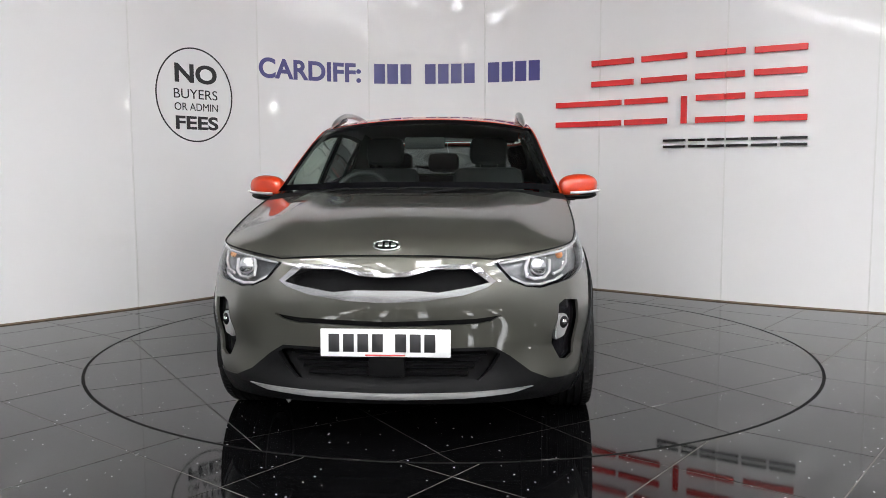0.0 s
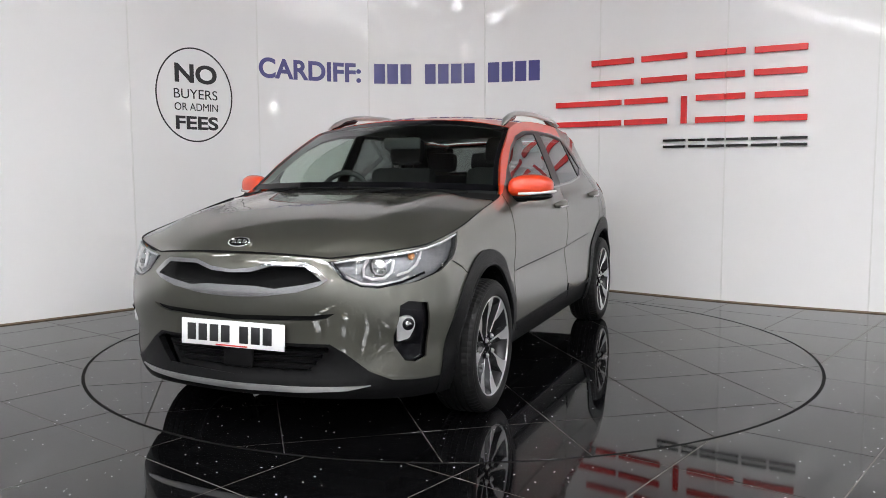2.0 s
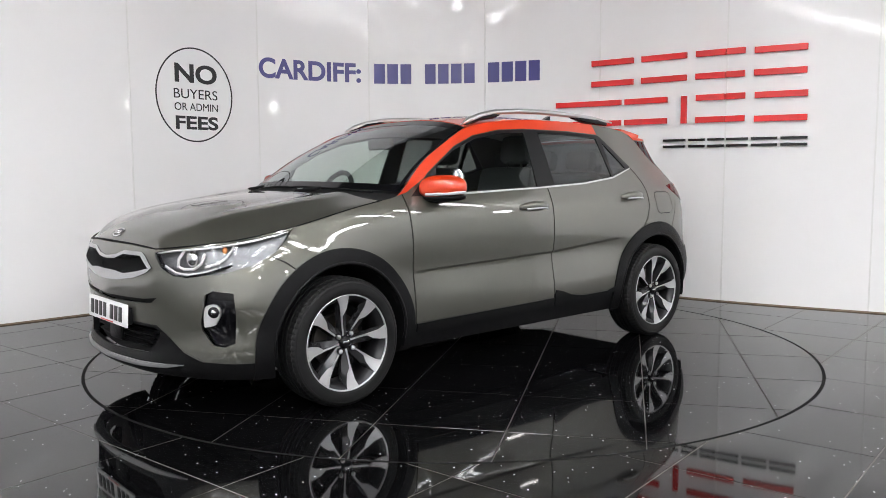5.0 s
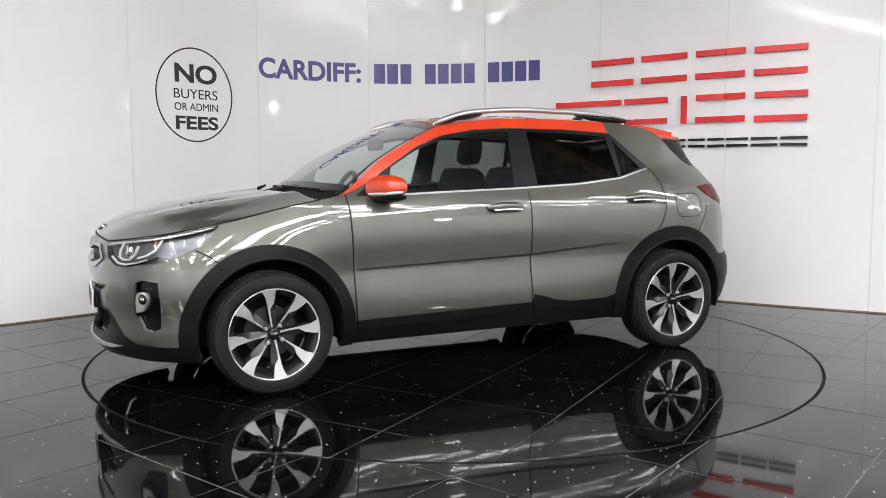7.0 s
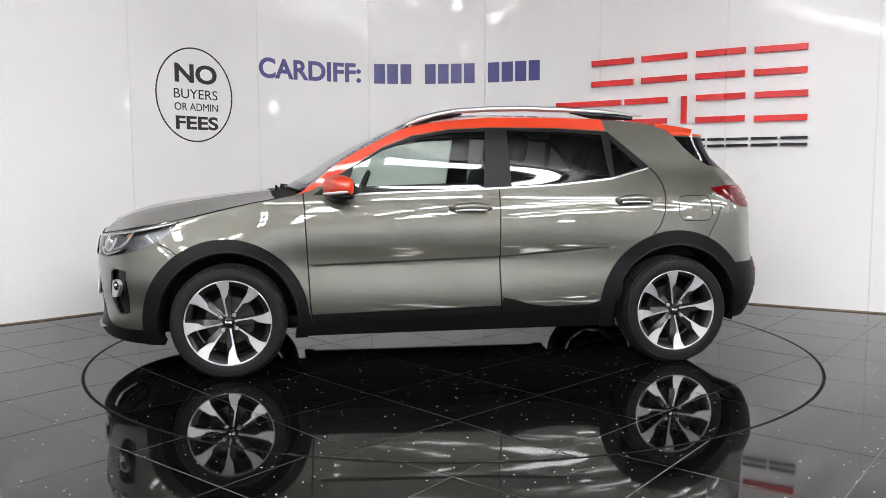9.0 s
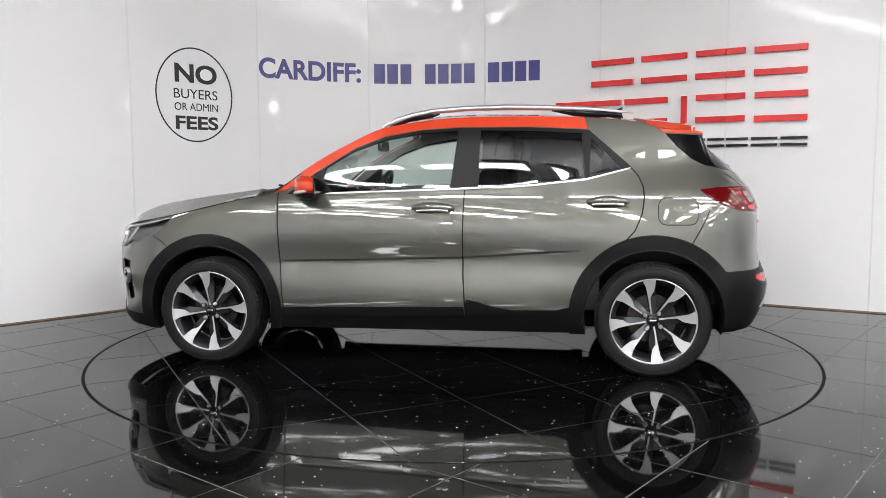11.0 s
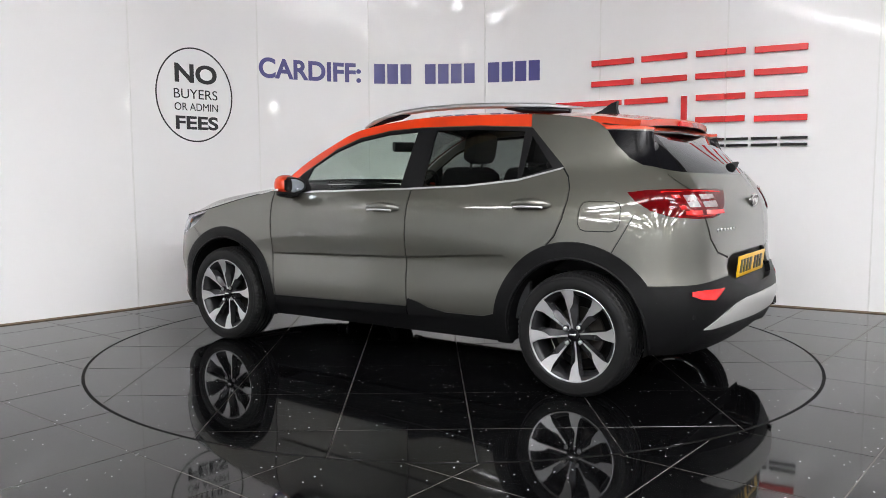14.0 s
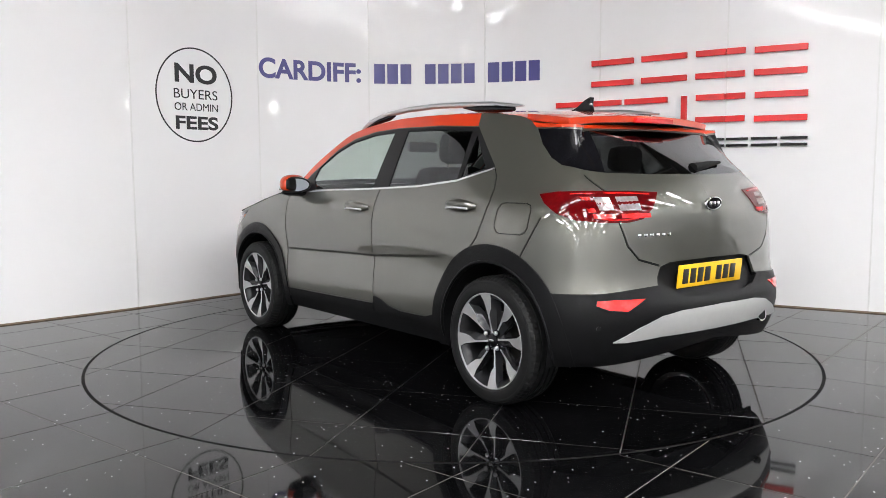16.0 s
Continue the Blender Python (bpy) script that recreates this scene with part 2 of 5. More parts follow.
# an unseen twin tube, added for fill light and reflected streaks
def added_tube(x, y, along=False):
    h = HALL[4]
    ob = empty("added_tube", pose(x, y, h - 0.45, 0, 0, 90 if along else 0))
    part("housing", box(bmesh.new(), -0.8, 0.8, -0.11, 0.11, 0, 0.05, 0.01), PLATE_WHITE, ob)
    for dy in (-0.06, 0.06):
        part("tube", rod(bmesh.new(), (-0.75, dy, -0.03), (0.75, dy, -0.03), 0.018), TUBE_GLOW, ob)
    for dx in (-0.6, 0.6):
        part("hanger", rod(bmesh.new(), (dx, 0, 0.05), (dx, 0, 0.45), 0.006, 6), STEEL, ob)
    return tagged(ob, "twin fluorescent tube light hanging from the roof", "ceiling light", "tube lights")


def light_panel(x, y):
    ob = empty("light_panel", pose(x, y, HALL[4] - 0.3))
    bm = bmesh.new()
    for q in ((-0.8, 0.8, -0.2, -0.15), (-0.8, 0.8, 0.15, 0.2), (-0.8, -0.75, -0.15, 0.15), (0.75, 0.8, -0.15, 0.15)):
        box(bm, *q, 0.0, 0.08)
    part("frame", bm, PLATE_WHITE, ob)
    part("diffuser", box(bmesh.new(), -0.75, 0.75, -0.15, 0.15, 0.015, 0.06), PANEL_GLOW, ob)
    for dx in (-0.6, 0.6):
        part("hanger", rod(bmesh.new(), (dx, 0, 0.06), (dx, 0, 0.3), 0.006, 6), STEEL, ob)
    return tagged(ob, "long white light panel hanging from the roof", "ceiling light", "light panels")


def bay_lamp(x, y, z):
    ob = empty("bay_lamp", pose(x, y, z))
    bm = bmesh.new()
    bmesh.ops.create_cone(bm, cap_ends=True, segments=24, radius1=0.2, radius2=0.08, depth=0.24, matrix=pose(0, 0, 0.13))
    part("shade", bm, SATIN, ob)
    bm = bmesh.new()
    bmesh.ops.create_uvsphere(bm, u_segments=20, v_segments=12, radius=0.15, matrix=pose(0, 0, -0.02))
    part("globe", bm, SPOT_GLOW, ob)
    part("hanger", rod(bmesh.new(), (0, 0, 0.25), (0, 0, HALL[4] - z), 0.01, 8), STEEL, ob)
    return tagged(ob, "round bright lamp hanging from the roof", "ceiling light", "bay lamps")


build_hall()
for sx in (-7.0, -3.5, 0.0, 3.5, 7.0):
    for sy in (-7.6, -12.6, -16.4):
        skylight(sx, sy, 0.62, 2.8)
# side tubes out of view, added to even the light on the white wall
for sx in (6.4, 8.4):
    for sy in (-0.9, -2.1, -3.3, -4.5):
        added_tube(sx, sy)
added_tube(-6.4, -3.3)
# more unseen tubes, added so that thin streaks reflect in paint and glass
for sx in (-3.4, 3.4, 5.6):
    for sy in (-4.4, -5.4):
        added_tube(sx, sy)
# lengthwise tubes, likewise added for streaks on the car
for sx in (-5.2, -1.75, 1.75, 5.2):
    for sy in (-7.4, -9.8, -12.2):
        added_tube(sx, sy, True)
for sx in (-2.75, -0.95, 0.85, 2.65):
    light_panel(sx, -3.9)
for lx, ly, lz in ((-4.5, -14.5, 3.1), (6.4, -6.4, 2.65), (5.3, -10.7, 2.6), (6.6, -0.9, 2.47)):
    bay_lamp(lx, ly, lz)

# ---- the white panelled wall: a curved run of panels ----
def cubic(xs, ys):
    """Natural cubic spline through the knots; ys may have several columns."""
    xs, ys = np.asarray(xs, float), np.asarray(ys, float)
    n, h = len(xs), np.diff(xs)
    A, b = np.eye(n), np.zeros_like(ys)
    d = (np.diff(ys, axis=0).T / h).T
    for i in range(1, n - 1):
        A[i, i - 1:i + 2] = h[i - 1], 2 * (h[i - 1] + h[i]), h[i]
        b[i] = 6 * (d[i] - d[i - 1])
    M = np.linalg.solve(A, b)

    def f(x):
        x = np.asarray(x, float)
        i = np.clip(np.searchsorted(xs, x) - 1, 0, n - 2)
        t, hh = x - xs[i], h[i]
        if ys.ndim > 1:
            t, hh = t[..., None], hh[..., None]
        return ys[i] + t * (d[i] - hh * (2 * M[i] + M[i + 1]) / 6) + t * t * M[i] / 2 + t ** 3 * (M[i + 1] - M[i]) / (6 * hh)
    return f


CORNERS = [(-5.95, -2.0), (-5.11, -1.14), (-4.28, -0.27), (-3.45, 0.59), (-2.63, 1.43), (-1.80, 2.40), (-0.82, 2.97), (0.34, 2.95), (1.39, 2.42),
           (2.33, 1.69), (3.31, 1.11), (4.33, 0.53), (5.36, -0.05), (6.4, -0.64)]
FIRST = 2          # panels are counted from here for what is fixed on them
WALL_H = 3.7


def panel_frame(i):
    """The pose of panel i: x along it, y into the room's far side, z up."""
    a, b = Vector(CORNERS[i + FIRST]), Vector(CORNERS[i + FIRST + 1])
    d = b - a
    return pose(a.x, a.y, 0, 0, 0, math.degrees(math.atan2(d.y, d.x))), d.length


WALL_RUN = np.concatenate([[0], np.cumsum(np.hypot(*np.diff(np.array(CORNERS), axis=0).T))])
wall_line = cubic(WALL_RUN, CORNERS)


def bow(i, s):
    """How far the wall's smooth line lies behind the chord of panel i, at a distance s along it."""
    k = i + FIRST
    q = wall_line(np.clip(WALL_RUN[k] + np.asarray(s, float), WALL_RUN[k], WALL_RUN[k + 1]))
    a, b = np.array(CORNERS[k]), np.array(CORNERS[k + 1])
    d = (b - a) / np.hypot(*(b - a))
    return (q - a) @ np.array((-d[1], d[0]))


def bent_panel(i, l, s0, s1, z0, z1, front, back, mat, name):
    """A slab that follows the wall's bow, from its front face to its back."""
    xs = np.linspace(s0, s1, 13)
    ys = bow(i, xs)
    g = np.gradient(ys, xs)
    V, N, Fc = [], [], []
    for off, sg in ((front, -1.0), (back, 1.0)):
        k = len(V)
        for x, y, t in zip(xs, ys, g):
            ln = math.hypot(1, t)
            V += [(x, y + off, z0), (x, y + off, z1)]
            N += [(-sg * t / ln, sg / ln, 0)] * 2
        for m in range(12):
            q = (k + 2 * m, k + 2 * m + 2, k + 2 * m + 3, k + 2 * m + 1)
            Fc.append(q if sg < 0 else q[::-1])
    for zz, nz, sl in ((z0, -1.0, 0), (z1, 1.0, 1)):
        k = len(V)
        for x, y in zip(xs, ys):
            V += [(x, y + front, zz), (x, y + back, zz)]
            N += [(0, 0, nz)] * 2
        for m in range(12):
            q = (k + 2 * m, k + 2 * m + 2, k + 2 * m + 3, k + 2 * m + 1)
            Fc.append(q if sl else q[::-1])
    for m, nx in ((0, -1.0), (12, 1.0)):
        k = len(V)
        x, y = xs[m], ys[m]
        V += [(x, y + front, z0), (x, y + back, z0), (x, y + back, z1), (x, y + front, z1)]
        N += [(nx, 0, 0)] * 4
        Fc.append((k, k + 1, k + 2, k + 3) if nx > 0 else (k + 3, k + 2, k + 1, k))
    return mesh_of(name, V, Fc, mat, True, N)


def build_wall():
    wall = empty("wall_back")
    tagged(wall, "smoothly curved wall of glossy white panels with pale joint strips", kind="structure")
    for i in range(-FIRST, len(CORNERS) - 1 - FIRST):
        m, l = panel_frame(i)
        ob = part("wall_panel", bent_panel(i, l, 0.003, l - 0.003, 0.012, WALL_H, 0.0, 0.05, WALL, "wall_panel"), WALL, wall, "glossy white wall panel")
        ob.matrix_basis = m
        ob = part("joint_strip", box(bmesh.new(), -0.007, 0.007, -0.002, 0.03, 0.012, WALL_H, 0.001), JOINT, wall)
        ob.matrix_basis = m
        ob = part("base_strip", bent_panel(i, l, 0.0, l, 0.0, 0.012, 0.002, 0.05, GRIME, "base_strip"), GRIME, wall, "stained base edge of the wall")
        ob.matrix_basis = m


build_wall()

# ---- curves and trimmed sheets ----
def monotone(xs, ys):
    """Shape-keeping Hermite curve through the knots."""
    xs, ys = np.asarray(xs, float), np.asarray(ys, float)
    h, d = np.diff(xs), np.diff(ys) / np.diff(xs)
    m = np.zeros_like(xs)
    m[0], m[-1] = d[0], d[-1]
    for i in range(1, len(xs) - 1):
        m[i] = 0 if d[i - 1] * d[i] <= 0 else 2 * d[i - 1] * d[i] / (d[i - 1] + d[i])

    def f(x):
        x = np.asarray(x, float)
        i = np.clip(np.searchsorted(xs, x) - 1, 0, len(xs) - 2)
        t = np.clip((x - xs[i]) / h[i], 0, 1)
        return (ys[i] * (1 + 2 * t) * (1 - t) ** 2 + h[i] * m[i] * t * (1 - t) ** 2 + ys[i + 1] * t * t * (3 - 2 * t) + h[i] * m[i + 1] * t * t * (t - 1))
    return f


def inside(poly, q):
    """Which of the points q lie in the polygon."""
    poly = np.asarray(poly, float)
    x, y = q[:, 0], q[:, 1]
    hit = np.zeros(len(q), bool)
    for (ax, ay), (bx, by) in zip(poly, np.roll(poly, -1, axis=0)):
        if ay != by:
            hit ^= ((ay > y) != (by > y)) & (x < (bx - ax) * (y - ay) / (by - ay) + ax)
    return hit


def dense(poly, step, closed=True):
    pts = []
    n = len(poly)
    for i in range(n if closed else n - 1):
        a, b = np.array(poly[i], float), np.array(poly[(i + 1) % n], float)
        k = max(1, int(np.hypot(*(b - a)) / step))
        pts += [a + (b - a) * j / k for j in range(k)]
    if not closed:
        pts.append(np.array(poly[-1], float))
    return pts


def band(line, w):
    """A closed strip of width w along a line."""
    L = np.array(line, float)
    t = np.gradient(L, axis=0)
    nn = np.stack([-t[:, 1], t[:, 0]], 1) / np.maximum(np.hypot(*t.T), 1e-9)[:, None]
    return np.concatenate([L + nn * w / 2, (L - nn * w / 2)[::-1]])


def round_poly(c, r, n=48, a0=0.0, a1=360.0):
    return [(c[0] + r * math.cos(radians(a0 + (a1 - a0) * k / n)), c[1] + r * math.sin(radians(a0 + (a1 - a0) * k / n))) for k in range(n + (a1 - a0 < 360))]


# ---- the car's side sheet: a plan outline, drawn in by an amount for each place and height ----
PLAN = [(2.122, 0), (2.110, 0.2), (2.074, 0.42), (1.992, 0.62), (1.872, 0.757), (1.70, 0.838), (1.5, 0.868), (1.3, 0.873), (0.85, 0.868), (0.3, 0.870),
        (-0.25, 0.872), (-0.85, 0.873), (-1.3, 0.876), (-1.56, 0.862), (-1.73, 0.812), (-1.85, 0.70), (-1.925, 0.50), (-1.962, 0.25), (-1.972, 0)]
_P = np.array(PLAN)
_S = np.concatenate([[0], np.cumsum(np.hypot(*np.diff(_P, axis=0).T))])
U_END = _S[-1]
_ext = np.concatenate([(_P[3:0:-1] * (1, -1)), _P, (_P[-2:-5:-1] * (1, -1))])
_es = np.concatenate([-_S[3:0:-1], _S, 2 * U_END - _S[-2:-5:-1]])
plan = cubic(_es, _ext)
LEVELS = [0.14, 0.24, 0.32, 0.42, 0.52, 0.62, 0.72, 0.80, 0.88, 0.96, 1.04, 1.15, 1.25, 1.35, 1.46]
INSET = {  # by outline knot: how far each level is drawn in
    0: (0.10, 0.005, 0.020, 0.020, 0.010, 0.000, 0.010, 0.038, 0.11, 0.20, 0.31, 0.44, 0.55, 0.66, 0.77),
    2: (0.10, 0.010, 0.020, 0.020, 0.010, 0.000, 0.010, 0.036, 0.10, 0.18, 0.28, 0.39, 0.49, 0.59, 0.69),
    4: (0.10, 0.040, 0.02, 0.02, 0.0, 0.005, 0.02, 0.045, 0.085, 0.14, 0.20, 0.29, 0.37, 0.45, 0.54),
    6: (0.09, 0.040, 0.015, 0.0, 0.0, 0.005, 0.022, 0.045, 0.075, 0.115, 0.16, 0.22, 0.28, 0.33, 0.38),
    8: (0.10, 0.055, 0.03, 0.018, 0.021, 0.028, 0.019, 0.018, 0.028, 0.052, 0.10, 0.155, 0.205, 0.25, 0.30),
    9: (0.10, 0.055, 0.028, 0.015, 0.020, 0.027, 0.017, 0.014, 0.022, 0.042, 0.082, 0.128, 0.172, 0.218, 0.28),
    10: (0.10, 0.055, 0.026, 0.013, 0.018, 0.025, 0.015, 0.012, 0.020, 0.040, 0.078, 0.125, 0.170, 0.217, 0.28),
    11: (0.10, 0.050, 0.022, 0.008, 0.010, 0.018, 0.010, 0.010, 0.018, 0.038, 0.078, 0.133, 0.182, 0.232, 0.29),
    12: (0.10, 0.040, 0.010, 0.002, 0.0, 0.0, 0.003, 0.010, 0.020, 0.045, 0.088, 0.158, 0.207, 0.255, 0.31),
    13: (0.12, 0.045, 0.010, 0.000, 0.0, 0.010, 0.015, 0.020, 0.030, 0.055, 0.10, 0.180, 0.235, 0.285, 0.34),
    15: (0.17, 0.060, 0.015, -0.012, -0.014, 0.008, 0.018, 0.022, 0.03, 0.05, 0.095, 0.195, 0.29, 0.38, 0.46),
    18: (0.19, 0.080, 0.020, -0.02, -0.022, 0.045, 0.056, 0.046, 0.038, 0.042, 0.080, 0.165, 0.295, 0.44, 0.59)}
_ks = sorted(INSET)
_tab = np.array([INSET[k] for k in _ks])
_ku = np.array([_S[k] for k in _ks])
_ku = np.concatenate([-_ku[2:0:-1], _ku, 2 * U_END - _ku[-2:-4:-1]])
_tab = np.concatenate([_tab[2:0:-1], _tab, _tab[-2:-4:-1]])
_fine_u = np.linspace(-0.3, U_END + 0.3, 420)
_cols = [monotone(_ku, _tab[:, j])(_fine_u) for j in range(len(LEVELS))]
_kern = np.hanning(21) / np.hanning(21).sum()
_cols = np.array([np.convolve(np.pad(c, 10, mode="edge"), _kern, mode="valid") for c in _cols])
_fine_z = np.linspace(0.10, 1.50, 281)
_grid = cubic(LEVELS, _cols)(_fine_z)


def inset(u, z):
    a = np.clip((np.asarray(u, float) - _fine_u[0]) / (_fine_u[1] - _fine_u[0]), 0, len(_fine_u) - 1.001)
    b = np.clip((np.asarray(z, float) - _fine_z[0]) / (_fine_z[1] - _fine_z[0]), 0, len(_fine_z) - 1.001)
    i, j = a.astype(int), b.astype(int)
    s, t = a - i, b - j
    return (_grid[j, i] * (1 - s) + _grid[j, i + 1] * s) * (1 - t) + (_grid[j + 1, i] * (1 - s) + _grid[j + 1, i + 1] * s) * t


def crease_z(x):
    return np.interp(x, [-0.85, -0.24, 0.82], [0.695, 0.65, 0.618])


def crease(x, z):
    """The ledge along the doors: the skin steps in below it and comes back lower down."""
    w = np.clip((0.86 - x) / 0.12, 0, 1) * np.clip((x + 0.95) / 0.35, 0, 1)
    t = crease_z(x) - z
    s = np.clip((t + 0.004) / 0.010, 0, 1)
    return 0.011 * w * s * s * (3 - 2 * s) * np.exp(-np.maximum(t, 0) / 0.11)


def skin(u, z, off=0.0):
    """The point of the side sheet at outline place u and height z."""
    u, z = np.asarray(u, float), np.asarray(z, float)
    q = plan(u)
    t = plan(u + 0.002) - plan(u - 0.002)
    ln = np.hypot(t[..., 0], t[..., 1])
    nx, ny = -t[..., 1] / ln, t[..., 0] / ln
    d = inset(u, z) - off + crease(q[..., 0], z)
    return np.stack([q[..., 0] + nx * d, q[..., 1] + ny * d, z + 0 * u], -1)


def skin_normal(u, z):
    e = 0.004
    a = skin(u + e, z) - skin(u - e, z)
    b = skin(u, z + e) - skin(u, z - e)
    n = np.cross(a, b)
    n /= np.linalg.norm(n, axis=-1, keepdims=True)
    return n


_side_u = np.linspace(0, U_END, 700)


def at(kind, v, z):
    """Outline place for a side point of given x ('s'), a front point ('f') or a rear point ('r') of given y."""
    q = skin(_side_u, np.full_like(_side_u, z))
    if kind == "s":
        return float(np.interp(-v, -q[:, 0], _side_u))
    if kind == "f":
        k = slice(0, 320)
        return float(np.interp(v, np.maximum.accumulate(q[k, 1]), _side_u[k]))
    k = slice(380, 700)
    return float(np.interp(v, np.maximum.accumulate(q[k, 1][::-1]), _side_u[k][::-1]))


def outline(spec, step=0.02, closed=True):
    """A polygon on the sheet from points (kind, x or y, z)."""
    raw = [(at(k, v, z), z) for k, v, z in spec]
    return np.array(dense(raw, step, closed))


def S(*pts):
    return [("s", x, z) for x, z in pts]


def F(*pts):
    return [("f", y, z) for y, z in pts]


def R(*pts):
    return [("r", y, z) for y, z in pts]


_top = [("f", 0.0, 0.800), ("f", 0.2, 0.798), ("f", 0.43, 0.788), ("s", 1.86, 0.822), ("s", 1.70, 0.850), ("s", 1.5, 0.888), ("s", 1.25, 0.945), ("s", 1.05, 0.985),
        ("s", 0.92, 1.010), ("s", 0.86, 1.042), ("s", 0.67, 1.19), ("s", 0.45, 1.312), ("s", 0.28, 1.388), ("s", 0.0, 1.434), ("s", -0.35, 1.454), ("s", -0.9, 1.444),
        ("s", -1.22, 1.412), ("s", -1.36, 1.37), ("r", 0.5, 1.352), ("r", 0.25, 1.362), ("r", 0.0, 1.366)]
top_z = monotone([at(*q) for q in _top], [q[2] for q in _top])
_low = [("f", 0.0, 0.212), ("f", 0.5, 0.208), ("s", 1.85, 0.195), ("s", 1.6, 0.190), ("s", 0.85, 0.212), ("s", -0.8, 0.224), ("s", -1.6, 0.25), ("r", 0.65, 0.26), ("r", 0.0, 0.33)]
low_z = monotone([at(*q) for q in _low], [q[2] for q in _low])
DOOR_FRONT = S((0.875, 1.02), (0.865, 0.93), (0.862, 0.84), (0.852, 0.62), (0.842, 0.40), (0.832, 0.30))
DOOR_MID = S((-0.24, 1.035), (-0.235, 0.80), (-0.235, 0.56), (-0.248, 0.31))
DOOR_REAR = S((-1.165, 1.155), (-1.205, 1.11), (-1.23, 1.05), (-1.235, 0.99), (-1.222, 0.90), (-1.185, 0.81), (-1.14, 0.76))
HATCH = [("r", 0.64, 1.12), ("r", 0.605, 1.04), ("r", 0.60, 0.91), ("r", 0.565, 0.80), ("r", 0.50, 0.735), ("r", 0.37, 0.70)]
WHEEL_X, WHEEL_Z = 1.29, 0.313


def polygons():
    """Trim regions in the order in which they claim the sheet: key -> polygon in sheet space."""
    g = {}
    g["hole_front"] = outline(S(*round_poly((WHEEL_X, WHEEL_Z + 0.008), 0.376, 40)))
    g["hole_rear"] = outline(S(*round_poly((-WHEEL_X, WHEEL_Z + 0.008), 0.378, 40)))
    lamp = F((0.425, 0.775), (0.52, 0.790)) + S((1.86, 0.814), (1.70, 0.842), (1.54, 0.874), (1.58, 0.825), (1.64, 0.775), (1.75, 0.722), (1.86, 0.690)) + F((0.62, 0.668), (0.56, 0.675), (0.49, 0.705))
    g["lamp"] = outline(lamp)
    tail = S((-1.535, 1.030), (-1.62, 1.042), (-1.72, 1.046)) + R((0.66, 1.046), (0.50, 1.045), (0.345, 1.036), (0.41, 0.965), (0.475, 0.918), (0.55, 0.905), (0.66, 0.905)) + S((-1.74, 0.918), (-1.66, 0.945), (-1.58, 0.99))
    g["tail"] = outline(tail)
    g["gap_a"] = band(outline(DOOR_FRONT, closed=False), 0.008)
    g["gap_b"] = band(outline(DOOR_MID, closed=False), 0.008)
    g["gap_c"] = band(outline(DOOR_REAR, closed=False), 0.008)
    g["gap_d"] = band(outline(HATCH, closed=False), 0.010)
    g["gap_e"] = band(outline(S((1.66, 0.755), (1.60, 0.725), (1.555, 0.69)), closed=False), 0.006)
    flap = [(-1.31, 0.955), (-1.31, 0.875), (-1.325, 0.85), (-1.35, 0.842), (-1.48, 0.842), (-1.505, 0.85), (-1.52, 0.875), (-1.52, 0.955), (-1.505, 0.98), (-1.48, 0.988), (-1.35, 0.988), (-1.325, 0.98), (-1.31, 0.955)]
    g["gap_f"] = band(outline(S(*flap), closed=False), 0.005)
    g["gap_g"] = band(outline(S((-1.585, 0.925), (-1.545, 0.84), (-1.49, 0.74)), closed=False), 0.006)
    g["fog"] = outline(F((0.695, 0.595), (0.72, 0.612)) + S((1.838, 0.60), (1.830, 0.50), (1.828, 0.37)) + F((0.735, 0.352), (0.70, 0.362), (0.665, 0.43), (0.668, 0.47), (0.690, 0.53)))
    g["grille"] = outline(F((-0.1, 0.722), (0.0, 0.722), (0.10, 0.728), (0.185, 0.753), (0.34, 0.753), (0.41, 0.700), (0.34, 0.684), (0.21, 0.663), (0.12, 0.672), (0.0, 0.672), (-0.1, 0.672)))
    g["grille_rim"] = outline(F((-0.1, 0.735), (0.0, 0.735), (0.10, 0.745), (0.19, 0.770), (0.345, 0.770), (0.38, 0.752), (0.435, 0.704), (0.40, 0.680), (0.31, 0.652), (0.15, 0.630), (0.0, 0.624), (-0.1, 0.624)))
    g["slot"] = outline(F((-0.1, 0.522), (0.0, 0.522), (0.36, 0.533), (0.42, 0.543), (0.462, 0.568), (0.36, 0.556), (0.0, 0.546), (-0.1, 0.546)))
    g["intake"] = outline(F((-0.1, 0.425), (0.0, 0.425), (0.42, 0.425), (0.455, 0.405), (0.42, 0.35), (0.37, 0.305), (0.0, 0.292), (-0.1, 0.292)))
    g["skid_front"] = outline(F((-0.1, 0.258), (0.0, 0.258), (0.3, 0.260), (0.585, 0.268), (0.5, 0.250), (0.3, 0.239), (0.0, 0.236), (-0.1, 0.236)))
    g["reflector"] = outline(R((0.50, 0.560), (0.66, 0.563), (0.72, 0.560), (0.725, 0.54), (0.68, 0.520), (0.60, 0.512)))
    g["skid_rear"] = outline(R((-0.1, 0.500), (0.0, 0.500), (0.30, 0.494), (0.42, 0.478), (0.54, 0.435), (0.655, 0.375), (0.60, 0.372), (0.40, 0.385), (0.0, 0.385), (-0.1, 0.385)))
    g["recess"] = outline(R((-0.1, 0.715), (0.0, 0.715), (0.30, 0.712), (0.365, 0.695), (0.39, 0.65), (0.40, 0.60), (0.33, 0.565), (0.22, 0.548), (0.0, 0.545), (-0.1, 0.545)))
    g["fin"] = outline(S((-1.235, 1.50), (-1.262, 1.43), (-1.305, 1.385), (-1.352, 1.350)) + R((0.5, 1.338), (0.0, 1.350), (0.0, 1.5)))
